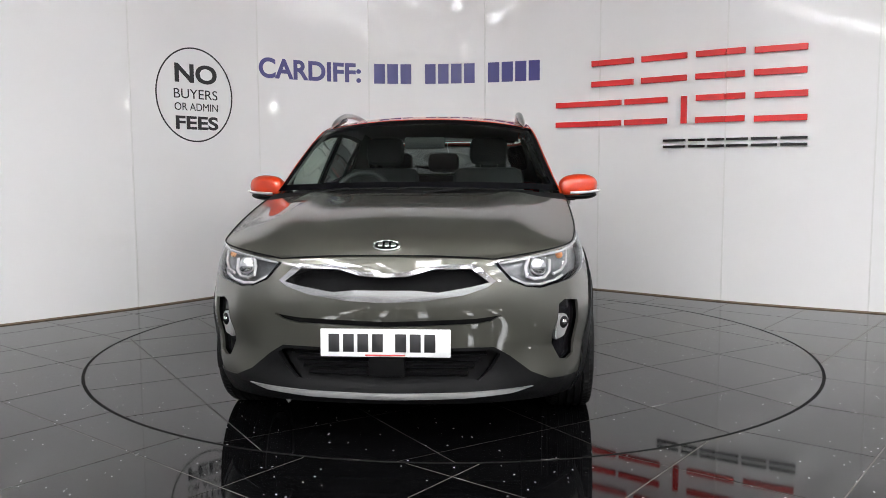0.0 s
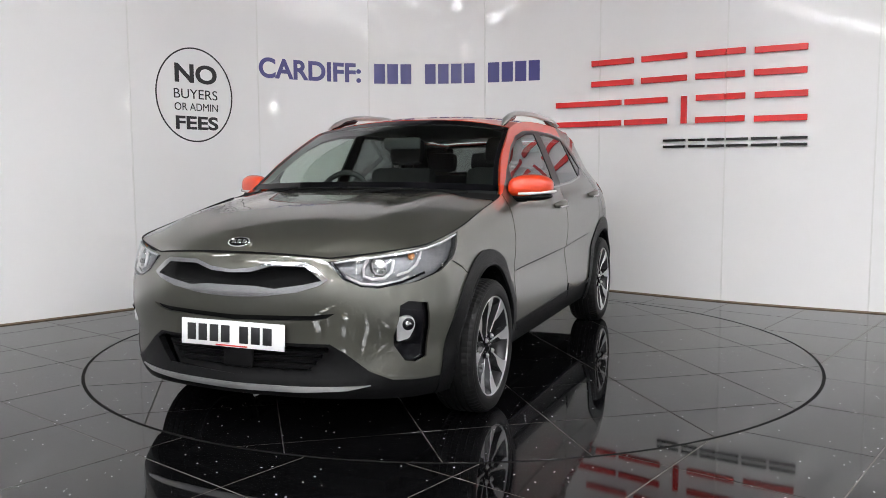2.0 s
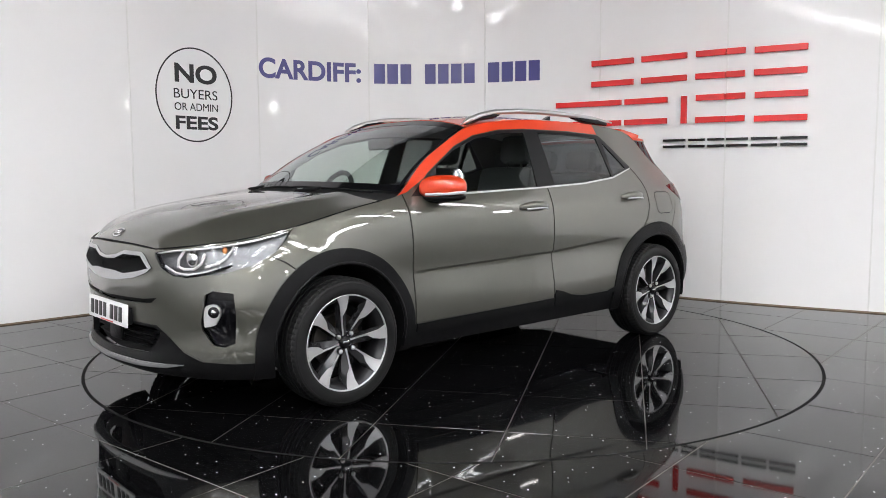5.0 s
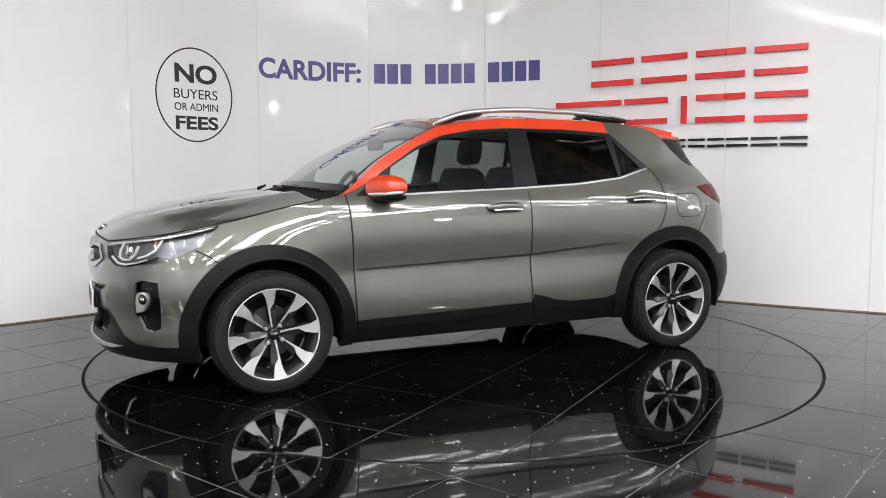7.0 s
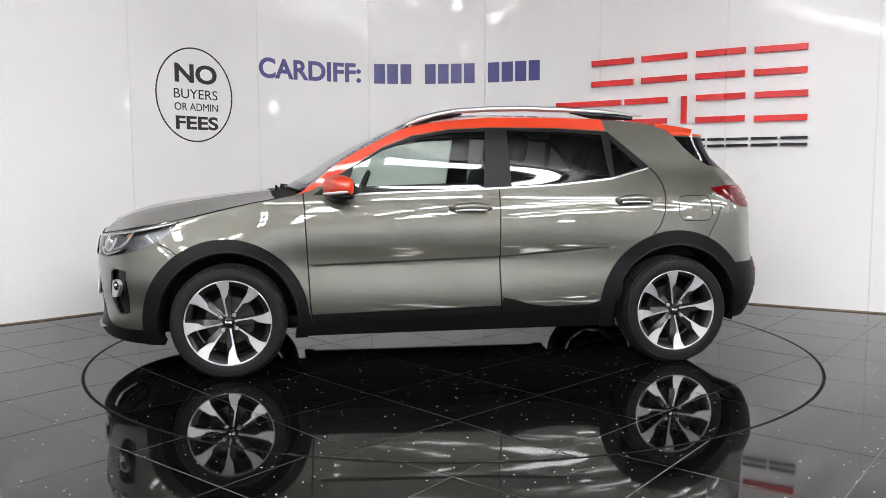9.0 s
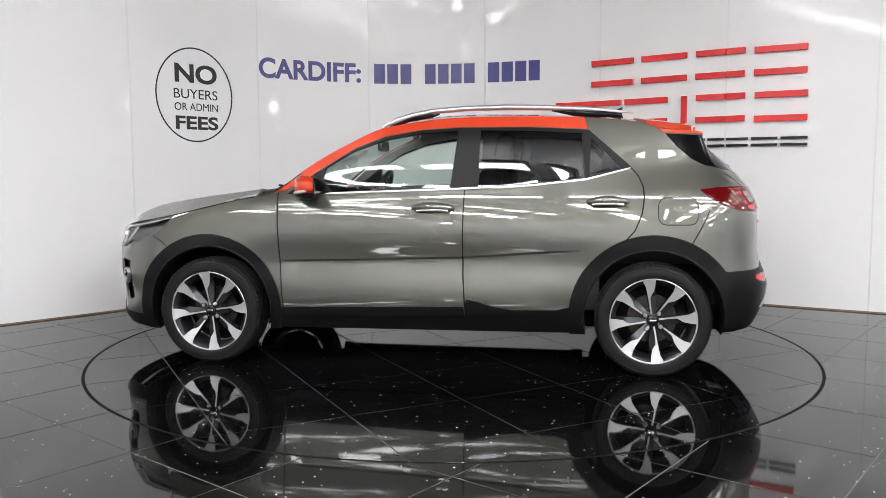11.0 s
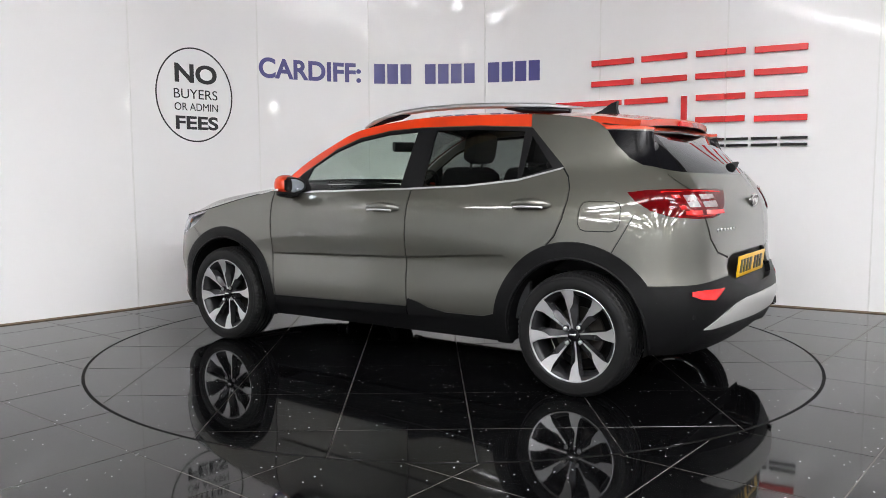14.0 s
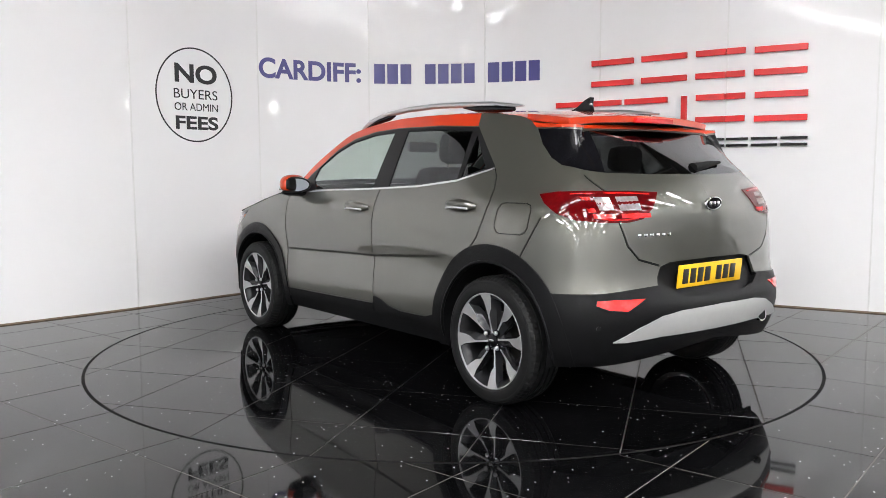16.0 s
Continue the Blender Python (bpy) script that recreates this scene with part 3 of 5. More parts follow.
    g["rear_glass"] = outline(R((-0.1, 1.345), (0.0, 1.345), (0.40, 1.335), (0.50, 1.325)) + S((-1.36, 1.345), (-1.42, 1.27), (-1.50, 1.20)) + R((0.665, 1.165), (0.61, 1.138), (0.54, 1.128), (0.30, 1.120), (0.0, 1.118), (-0.1, 1.118)))
    g["glass_front"] = outline(S((0.615, 1.09), (0.59, 1.165), (0.43, 1.258), (0.25, 1.322), (0.03, 1.360), (-0.185, 1.370), (-0.155, 1.044), (0.30, 1.030), (0.535, 1.020)))
    g["glass_rear"] = outline(S((-0.315, 1.372), (-0.60, 1.368), (-0.895, 1.350), (-0.915, 1.098), (-0.60, 1.066), (-0.315, 1.052)))
    g["glass_quarter"] = outline(S((-0.945, 1.325), (-1.03, 1.235), (-1.105, 1.155), (-0.94, 1.104)))
    g["chrome"] = outline(S((0.545, 1.018), (0.30, 1.026), (-0.155, 1.040), (-0.60, 1.060), (-0.92, 1.094), (-1.165, 1.155), (-1.155, 1.145), (-0.92, 1.084), (-0.60, 1.051), (-0.155, 1.031), (0.30, 1.017), (0.60, 1.005)))
    g["frame"] = outline(S((0.82, 1.008), (0.775, 1.040), (0.66, 1.128), (0.42, 1.275), (0.25, 1.340), (0.03, 1.378), (-0.20, 1.390), (-0.60, 1.388), (-0.935, 1.370), (-1.17, 1.158), (-0.92, 1.088), (-0.6, 1.055), (-0.155, 1.034), (0.30, 1.020), (0.60, 1.008)))
    g["rail"] = outline(S((0.915, 1.012), (0.84, 1.030), (0.70, 1.10), (0.66, 1.133), (0.42, 1.280), (0.25, 1.345), (0.03, 1.383), (-0.20, 1.395), (-0.60, 1.393), (-0.925, 1.376), (-0.895, 1.52), (0.3, 1.52), (0.95, 1.2)))
    # black cladding: arches, sill, lower front and rear bumper
    arch_f = round_poly((1.30, 0.32), 0.452, 40, -14, 194)
    arch_r = round_poly((-1.29, 0.325), 0.462, 40, -14, 194)
    g["arch_front"] = outline(S(*arch_f, (0.86, 0.12), (1.74, 0.12)))
    g["arch_rear"] = outline(S(*arch_r, (-1.74, 0.12), (-0.84, 0.12)))
    g["gap_h"] = band(outline(S((0.836, 0.286), (0.30, 0.300), (-0.25, 0.316), (-0.60, 0.330), (-0.85, 0.345)), closed=False), 0.007)
    g["door_clad"] = outline(S((0.86, 0.345), (0.84, 0.345), (-0.24, 0.370), (-0.258, 0.415), (-0.32, 0.402), (-0.40, 0.375), (-0.52, 0.358), (-0.76, 0.362), (-0.86, 0.39), (-1.2, 0.42), (-1.2, 0.345), (-0.85, 0.345), (-0.25, 0.316), (0.30, 0.300), (0.86, 0.285)))
    g["sill"] = outline(S((1.2, 0.345), (0.84, 0.345), (-0.24, 0.368), (-0.8, 0.35), (-1.2, 0.40), (-1.2, 0.12), (1.2, 0.12)))
    g["lower_front"] = outline(F((-0.1, 0.435), (0.0, 0.435), (0.43, 0.438), (0.49, 0.40), (0.58, 0.325), (0.66, 0.285)) + S((1.83, 0.275), (1.6, 0.272), (1.6, 0.12)) + F((0.0, 0.12), (-0.1, 0.12)))
    g["bumper_rear"] = outline(S((-1.50, 0.57), (-1.66, 0.588)) + R((0.70, 0.592), (0.55, 0.605), (0.40, 0.612), (0.36, 0.625), (0.0, 0.625), (-0.1, 0.625), (-0.1, 0.12)) + S((-1.5, 0.12)))
    return g


def build_sheet():
    """One trimmed triangulation of the whole half sheet; gives verts (u, z) and triangles by region."""
    g = polygons()
    us = np.arange(0, U_END + 0.001, 0.028)
    us = np.concatenate([us[us < U_END - 0.01], [U_END]])
    pts = []
    for u in us:
        a, b = float(low_z(u)), float(top_z(u))
        n = max(3, int((b - a) / 0.024))
        pts += [(u, a + (b - a) * k / n) for k in range(n + 1)]
    rim = [(u, float(low_z(u))) for u in np.linspace(0, U_END, 280)] + [(u, float(top_z(u))) for u in np.linspace(U_END, 0, 280)]
    verts, edges = [Vector(q) for q in pts], []
    for poly in [rim] + list(g.values()):
        k = len(verts)
        verts += [Vector((float(a), float(b))) for a, b in poly]
        edges += [(k + i, k + (i + 1) % len(poly)) for i in range(len(poly))]
    for dz in (-0.008, 0.0, 0.008, 0.02):
        k = len(verts)
        line = [(at("s", x, float(crease_z(x)) + dz), float(crease_z(x)) + dz) for x in np.linspace(0.83, -0.88, 70)]
        verts += [Vector(q) for q in line]
        edges += [(k + i, k + i + 1) for i in range(len(line) - 1)]
    edge = [(float(np.interp(z, [1.10, 1.36], [at("r", 0.565, 1.10), at("r", 0.44, 1.36)])), z) for z in np.linspace(1.10, 1.36, 14)]
    k = len(verts)
    verts += [Vector(q) for q in edge]
    edges += [(k + i, k + i + 1) for i in range(len(edge) - 1)]
    vo, _, fo = delaunay_2d_cdt(verts, edges, [], 0, 1e-5, False)[:3]
    vo = np.array([tuple(v) for v in vo])
    fo = np.array([f for f in fo if len(f) == 3])
    cen = vo[fo].mean(1)
    ok = inside(rim, cen) & (cen[:, 0] > 0) & (cen[:, 0] < U_END)
    fo, cen = fo[ok], cen[ok]
    key = np.full(len(fo), "body", dtype=object)
    free = np.ones(len(fo), bool)
    for name, poly in g.items():
        m = inside(poly, cen) & free
        key[m] = name
        free &= ~m
    key[(key == "rear_glass") & (cen[:, 0] < np.interp(cen[:, 1], [q[1] for q in edge], [q[0] for q in edge]))] = "rear_border"
    # painted panels by their shut lines
    x = skin(cen[:, 0], cen[:, 1])[:, 0]
    door_a = monotone([q[2] for q in DOOR_FRONT[::-1]], [q[1] for q in DOOR_FRONT[::-1]])(cen[:, 1])
    door_c = monotone([q[2] for q in DOOR_REAR[::-1]], [q[1] for q in DOOR_REAR[::-1]])(cen[:, 1])
    hz = [q[2] for q in HATCH[::-1]]
    hatch_u = monotone(hz, [at(*q) for q in HATCH[::-1]])(cen[:, 1])
    body = key == "body"
    key[body & (x > door_a)] = "wing"
    key[body & (x <= door_a) & (x > -0.24)] = "door_front"
    key[body & (x <= -0.24) & (x > door_c) & (cen[:, 1] < 1.16)] = "door_rear"
    rest = body & (key == "body")
    key[rest] = "quarter"
    key[rest & (cen[:, 0] > hatch_u) & (cen[:, 1] > 0.60)] = "tailgate"
    bump = body & (key == "wing") & ((cen[:, 0] < at("s", 1.62, 0.7)))
    key[bump] = "bumper_front"
    return vo, fo, key


SHEET = build_sheet()


def region_mesh(name, keys, mat, sides=(1,), off=0.0, depth=0.012):
    """A mesh from the sheet's triangles of the given regions, on one or both sides, with a turned-in edge."""
    vo, fo, key = SHEET
    f = fo[np.isin(key, keys)]
    ids, f = np.unique(f, return_inverse=True)
    f = f.reshape(-1, 3)
    uv = vo[ids]
    n = skin_normal(uv[:, 0], uv[:, 1])
    p = skin(uv[:, 0], uv[:, 1]) + n * off
    # triangles wind so that their normals agree with the sheet's
    e1, e2 = p[f[:, 1]] - p[f[:, 0]], p[f[:, 2]] - p[f[:, 0]]
    flip = np.einsum("ij,ij->i", np.cross(e1, e2), n[f[:, 0]]) < 0
    f[flip] = f[flip][:, ::-1]
    count = {}
    for t in f:
        for a, b in ((t[0], t[1]), (t[1], t[2]), (t[2], t[0])):
            k = (min(a, b), max(a, b))
            count[k] = (a, b) if k not in count else None
    rim = [e for e in count.values() if e and not (abs(uv[e[0], 0]) < 1e-4 and abs(uv[e[1], 0]) < 1e-4) and not (uv[e[0], 0] > U_END - 1e-4 and uv[e[1], 0] > U_END - 1e-4)]
    V, FF, NN = [], [], []
    for s in sides:
        k = len(V)
        ms = np.array([1, s, 1])
        V += list(p * ms)
        NN += list(n * ms)
        FF += [(t[0] + k, t[1] + k, t[2] + k) if s > 0 else (t[2] + k, t[1] + k, t[0] + k) for t in f]
        if depth:
            for a, b in rim:
                j = len(V)
                ia, ib = p[a] - n[a] * depth, p[b] - n[b] * depth
                side = np.cross(p[b] - p[a], n[a])
                side /= np.linalg.norm(side) + 1e-9
                V += [p[a] * ms, p[b] * ms, ib * ms, ia * ms]
                NN += [side * ms] * 4
                FF.append((j + 3, j + 2, j + 1, j) if s > 0 else (j, j + 1, j + 2, j + 3))
    return mesh_of(name, V, FF, mat, True, NN)


# ---- the car's top: bonnet, windscreen and roof between the two sheet edges ----
def edge_point(kind, v):
    u = at(kind, v, 1.0 if kind == "s" and -1.2 < v < 0.9 else 0.85)
    for _ in range(6):
        u = at(kind, v, float(top_z(u)))
    return skin(np.array(u), top_z(np.array(u)))


def top_sheet(stations, power, n_s=40, n_k=28, k_max=1.0, off=0.0):
    """Grid of points; stations are (edge kind, edge value, centre x, centre z)."""
    E = np.array([edge_point(a, b) for a, b, _, _ in stations])
    C = np.array([(c, d) for _, _, c, d in stations])
    s = np.arange(len(stations), dtype=float)
    fe, fc = cubic(s, E), cubic(s, C)
    ss, kk = np.meshgrid(np.linspace(0, s[-1], n_s), np.linspace(-k_max, k_max, n_k), indexing="ij")
    e, c = fe(ss), fc(ss)
    w = 1 - np.abs(kk) ** power
    P = np.stack([e[..., 0] + (c[..., 0] - e[..., 0]) * (1 - kk ** 2), e[..., 1] * kk, e[..., 2] + (c[..., 1] - e[..., 2]) * w], -1)
    return P


def grid_mesh(name, P, mat, thick=0.02, off=0.0):
    a, b = P.shape[:2]
    du, dv = np.gradient(P, axis=0), np.gradient(P, axis=1)
    n = np.cross(du, dv)
    n /= np.linalg.norm(n, axis=-1, keepdims=True) + 1e-12
    if n[..., 2].mean() < 0:
        n = -n
    P = P + n * off
    V, N, Fc = list(P.reshape(-1, 3)), list(n.reshape(-1, 3)), []
    up = np.cross(P[1, 0] - P[0, 0], P[0, 1] - P[0, 0]) @ n[0, 0] > 0
    for i in range(a - 1):
        for j in range(b - 1):
            q = (i * b + j, (i + 1) * b + j, (i + 1) * b + j + 1, i * b + j + 1)
            Fc.append(q if up else q[::-1])
    mid = P.reshape(-1, 3).mean(0)
    if thick:
        loop = [(0, j) for j in range(b)] + [(i, b - 1) for i in range(1, a)] + [(a - 1, j) for j in range(b - 2, -1, -1)] + [(i, 0) for i in range(a - 2, 0, -1)]
        for k in range(len(loop)):
            (i0, j0), (i1, j1) = loop[k], loop[(k + 1) % len(loop)]
            m = len(V)
            p0, p1 = P[i0, j0], P[i1, j1]
            q0, q1 = p0 - n[i0, j0] * thick, p1 - n[i1, j1] * thick
            sd = np.cross(p1 - p0, n[i0, j0])
            sd = sd / (np.linalg.norm(sd) + 1e-9)
            if sd @ (p0 - mid) < 0:
                sd = -sd
            V += [p0, p1, q1, q0]
            N += [sd] * 4
            Fc.append((m, m + 1, m + 2, m + 3) if np.cross(p1 - p0, q1 - p0) @ sd > 0 else (m + 3, m + 2, m + 1, m))
    return mesh_of(name, V, Fc, mat, True, N)


BONNET = [("f", 0.43, 2.080, 0.806), ("s", 1.86, 2.005, 0.872), ("s", 1.70, 1.83, 0.940), ("s", 1.5, 1.58, 0.984), ("s", 1.25, 1.32, 1.011), ("s", 1.02, 1.12, 1.030)]
COWL = [("s", 1.005, 1.105, 1.016), ("s", 0.96, 1.06, 1.026), ("s", 0.90, 1.01, 1.042)]
SCREEN = [("s", 0.875, 0.995, 1.052), ("s", 0.68, 0.76, 1.198), ("s", 0.47, 0.50, 1.337), ("s", 0.285, 0.235, 1.450)]
ROOF = [("s", 0.27, 0.22, 1.456), ("s", 0.0, 0.0, 1.486), ("s", -0.35, -0.35, 1.497), ("s", -0.9, -0.9, 1.478), ("s", -1.20, -1.22, 1.448), ("s", -1.27, -1.32, 1.432)]


def spoiler_grid(k_max, drop=0.0):
    """The spoiler's skin: from the roof's rear edge to a trailing edge that overhangs the rear window."""
    s, k = np.meshgrid(np.linspace(0, 1, 16), np.linspace(-k_max, k_max, 40), indexing="ij")
    lead, trail = -1.205 - 0.05 * np.abs(k) ** 3, -1.575 + 0.065 * k ** 2
    z0, z1 = 1.457 - 0.034 * np.abs(k) ** 2.4, 1.412 - 0.022 * np.abs(k) ** 2.4
    return np.stack([lead + (trail - lead) * s, k * (0.585 - 0.035 * s), z0 + (z1 - z0) * s ** 1.2 - drop], -1)


def shaped_bonnet():
    P = top_sheet(BONNET, 2.6, 46, 45)
    k = np.linspace(-1, 1, 45)[None, :]
    s = np.linspace(0, 1, 46)[:, None]
    ridge = 0.018 * np.exp(-((np.abs(k) - 0.66) / 0.13) ** 2) * np.clip(s * 2.5, 0, 1)
    P[..., 2] += ridge * (1 - np.abs(k) ** 8)
    return P


# ---- wheels ----
def build_wheel(car, x, side):
    """A wheel whose outer face looks to the side (+1 left)."""
    w = empty("wheel", pose(x, side * 0.775, WHEEL_Z, 0, 0, 0 if side > 0 else 180))
    w.parent = car
    t = [(0.232, -0.095), (0.245, -0.104), (0.275, -0.106), (0.300, -0.099), (0.312, -0.085)]
    tread = []
    for y0, y1 in ((-0.085, -0.056), (-0.048, -0.020), (-0.012, 0.012), (0.020, 0.048), (0.056, 0.085)):
        e = 0.004 if abs(y0) > 0.08 or abs(y1) > 0.08 else 0.0
        tread += [(0.310, y0), (0.3175 - (e if y0 < -0.08 else 0), y0 + 0.002), (0.3175 - (e if y1 > 0.08 else 0), y1 - 0.002), (0.310, y1)]
    prof = t[:4] + tread + [(0.300, 0.099), (0.290, 0.1035), (0.286, 0.1030), (0.275, 0.106), (0.258, 0.1065), (0.246, 0.104), (0.240, 0.100), (0.232, 0.095)]
    bm = lathe(bmesh.new(), prof, 216)
    for k, v in enumerate(bm.verts):
        ring = math.hypot(v.co.x, v.co.z)
        if (k // len(prof)) % 3 == 0 and abs(v.co.y) > 0.058 and ring > 0.304:      # cross grooves on the shoulders
            v.co.x *= 1 - 0.005 / ring
            v.co.z *= 1 - 0.005 / ring
        v.co.z = max(v.co.z, -WHEEL_Z)                                                # flattened where it stands
    part("tyre", bm, RUBBER, w, "black road tyre with grooved tread", sharp=18)
    rim = part("rim", lathe(bmesh.new(), [(0.226, -0.1), (0.224, -0.09), (0.205, -0.06), (0.200, 0.05), (0.212, 0.078), (0.222, 0.088), (0.232, 0.094), (0.238, 0.098), (0.232, 0.1)], 64), POCKET, w, "two-tone alloy rim")
    part("rim_lip", lathe(bmesh.new(), [(0.2295, 0.094), (0.2305, 0.0990), (0.2340, 0.1010), (0.2370, 0.0995)], 72), MACHINED, rim)
    part("brake_disc", lathe(bmesh.new(), [(0.04, 0.0), (0.135, 0.0), (0.135, -0.02), (0.04, -0.02)], 40), STEEL, w, "steel brake disc")
    part("back_plate", lathe(bmesh.new(), [(0.001, -0.06), (0.198, -0.06), (0.198, -0.075), (0.001, -0.075)], 32), MATT, w)
    for k in range(8):
        m = pose(0, 0, 0, 0, 10.0 + 45 * k, 0)
        # a machined face that flares into the lip, and a grey flank that falls away on one side of it
        rows = ((0.034, -0.004, 0.007, 0.068), (0.085, -0.003, 0.006, 0.074), (0.130, -0.006, 0.006, 0.080), (0.158, -0.029, 0.007, 0.085), (0.194, -0.042, 0.009, 0.092), (0.2295, -0.050, 0.022, 0.0990))
        bm = bmesh.new()
        L = [[bm.verts.new(m @ Vector((v, y + dd, r))) for v, dd in ((a0, -0.003), (a0 + 0.001, 0.0), (a1 - 0.001, 0.0), (a1, -0.003))] for r, a0, a1, y in rows]
        for a, b in zip(L, L[1:]):
            for i in range(3):
                bm.faces.new((a[i], a[i + 1], b[i + 1], b[i]))
        spoke = part("spoke", bm, MACHINED, rim, "machined spoke face", sharp=25)
        fl = ((0.045, 0.016, 0.010), (0.085, 0.028, 0.016), (0.130, 0.034, 0.022), (0.158, 0.016, 0.024), (0.194, 0.007, 0.026), (0.226, 0.002, 0.020))
        bm = bmesh.new()
        L = []
        for (r, a0, a1, y), (_, wd, dp) in zip(rows, fl):
            L.append([bm.verts.new(m @ Vector(q)) for q in ((a1, y - 0.002, r), (a1 + 0.004, y - 0.045, r), (a0 - wd, y - dp - 0.030, r), (a0 - wd, y - dp, r), (a0 + 0.0005, y - 0.002, r))])
        for a, b in zip(L, L[1:]):
            for i in range(4):
                bm.faces.new((a[i], a[i + 1], b[i + 1], b[i]))
        part("spoke_flank", bm, FLANK, rim, "grey painted spoke flank", sharp=30)
    part("hub", lathe(bmesh.new(), [(0.001, 0.064), (0.034, 0.062), (0.056, 0.052), (0.062, 0.040), (0.062, -0.02)], 40), POCKET, w)
    part("hub_cap", lathe(bmesh.new(), [(0.001, 0.080), (0.024, 0.079), (0.031, 0.074), (0.033, 0.060)], 32), GLOSS, w, "gloss black centre cap")
    part("cap_badge", box(bmesh.new(), -0.018, 0.018, 0.0795, 0.0815, -0.007, 0.007, 0.001), CHROME, w)
    for k in range(4):
        a = radians(45 + 90 * k - 8)
        c, q = 0.052 * math.cos(a), 0.052 * math.sin(a)
        bm = lathe(bmesh.new(), [(0.016, 0.066), (0.0165, 0.078), (0.013, 0.078), (0.013, 0.070)], 16, pose(c, 0, q))
        part("nut_well", bm, GLOSS, w)
        bm = rod(bmesh.new(), (c, 0.045, q), (c, 0.084, q), 0.0115, 6)
        rod(bm, (c, 0.084, q), (c, 0.090, q), 0.010, 12, 0.005)
        part("wheel_nut", bm, SATIN, w)
    return w


# ---- the car ----
def both(name, keys, mat, car, label="", **kw):
    for s in (1, -1):
        part(name, region_mesh(name, keys, mat, (s,), **kw), mat, car, label)


def joined(name, keys, mat, car, label="", **kw):
    return part(name, region_mesh(name, keys, mat, (1, -1), **kw), mat, car, label)


def build_car():
    car = empty("car")
    tagged(car, "olive grey compact crossover car with orange roof on the turntable", "car")
    # painted panels
    both("front_wing", ["wing"], PAINT, car)
    both("front_door", ["door_front"], PAINT, car)
    both("rear_door", ["door_rear"], PAINT, car)
    both("rear_quarter", ["quarter"], PAINT, car)
    joined("front_bumper", ["bumper_front"], PAINT, car)
    joined("tailgate", ["tailgate"], PAINT, car)
    for gap in ("gap_a", "gap_b", "gap_c", "gap_d", "gap_e", "gap_f", "gap_g", "gap_h"):
        both("shut_line", [gap], MATT, car, off=-0.006, depth=0)
    both("roof_rail_panel", ["rail"], ORANGE, car, "orange painted pillar and roof side")
    part("bonnet", grid_mesh("bonnet", shaped_bonnet(), PAINT, 0.02, -0.001), PAINT, car)
    B = shaped_bonnet()
    for edge in (B[:, 0], B[:, -1], B[0]):
        part("shut_line", sweep(bmesh.new(), [tuple(q + np.array((0, 0, 0.0012))) for q in edge], [0.0032] * len(edge), 6), MATT, car)
    part("cowl", grid_mesh("cowl", top_sheet(COWL, 2.6, 6, 24), MATT, 0.03), MATT, car, "black plastic cowl under the windscreen")
    part("windscreen", grid_mesh("windscreen", top_sheet(SCREEN, 2.3, 20, 36, 0.985), GLASS_FRONT, 0.0), GLASS_FRONT, car, "clear laminated windscreen")
    P = top_sheet(SCREEN, 2.3, 60, 60, 0.987)
    part("screen_border", grid_mesh("screen_border", P[:5], GLOSS, 0.0, 0.0012), GLOSS, car)
    part("screen_border", grid_mesh("screen_border", P[-6:], GLOSS, 0.0, 0.0012), GLOSS, car)
    part("screen_border", grid_mesh("screen_border", P[:, :2], GLOSS, 0.0, 0.0012), GLOSS, car)
    part("screen_border", grid_mesh("screen_border", P[:, -2:], GLOSS, 0.0, 0.0012), GLOSS, car)
    part("roof", grid_mesh("roof", top_sheet(ROOF, 2.4, 50, 40), ORANGE, 0.012), ORANGE, car, "orange painted roof")
    part("spoiler", grid_mesh("spoiler", spoiler_grid(1.0), ORANGE, 0.034), ORANGE, car, "orange roof spoiler")
    part("spoiler_underside", grid_mesh("spoiler_underside", spoiler_grid(0.985, 0.032), SATIN_BLACK, 0.0), SATIN_BLACK, car)
    joined("spoiler_flank", ["fin"], ORANGE, car, "orange spoiler flank", off=0.003, depth=0.01)
    both("pillar_lining", ["rail"], CABIN_TRIM, car, "grey cabin pillar lining", off=-0.02, depth=0)
    # glazing
    both("front_window", ["glass_front"], GLASS_FRONT, car, "clear side window", off=-0.004, depth=0)
    both("rear_window", ["glass_rear"], GLASS_REAR, car, "dark privacy side window", off=-0.004, depth=0)
    both("quarter_window", ["glass_quarter"], GLASS_REAR, car, off=-0.004, depth=0)
    both("window_frame", ["frame"], SATIN_BLACK, car, "black window surround", off=0.0, depth=0.012)
    both("chrome_strip", ["chrome"], BRIGHT_TRIM, car, "chrome waist strip", off=0.003, depth=0.008)
    joined("rear_screen", ["rear_glass"], GLASS_REAR, car, "dark rear window", off=-0.003, depth=0)
    both("rear_screen_border", ["rear_border"], GLOSS, car, "gloss black border of the rear window", off=-0.003, depth=0)
    # cladding
    both("front_arch_trim", ["arch_front"], CLAD, car, "black plastic wheel arch trim", off=0.008, depth=0.05)
    both("rear_arch_trim", ["arch_rear"], CLAD, car, "black plastic wheel arch trim", off=0.008, depth=0.05)
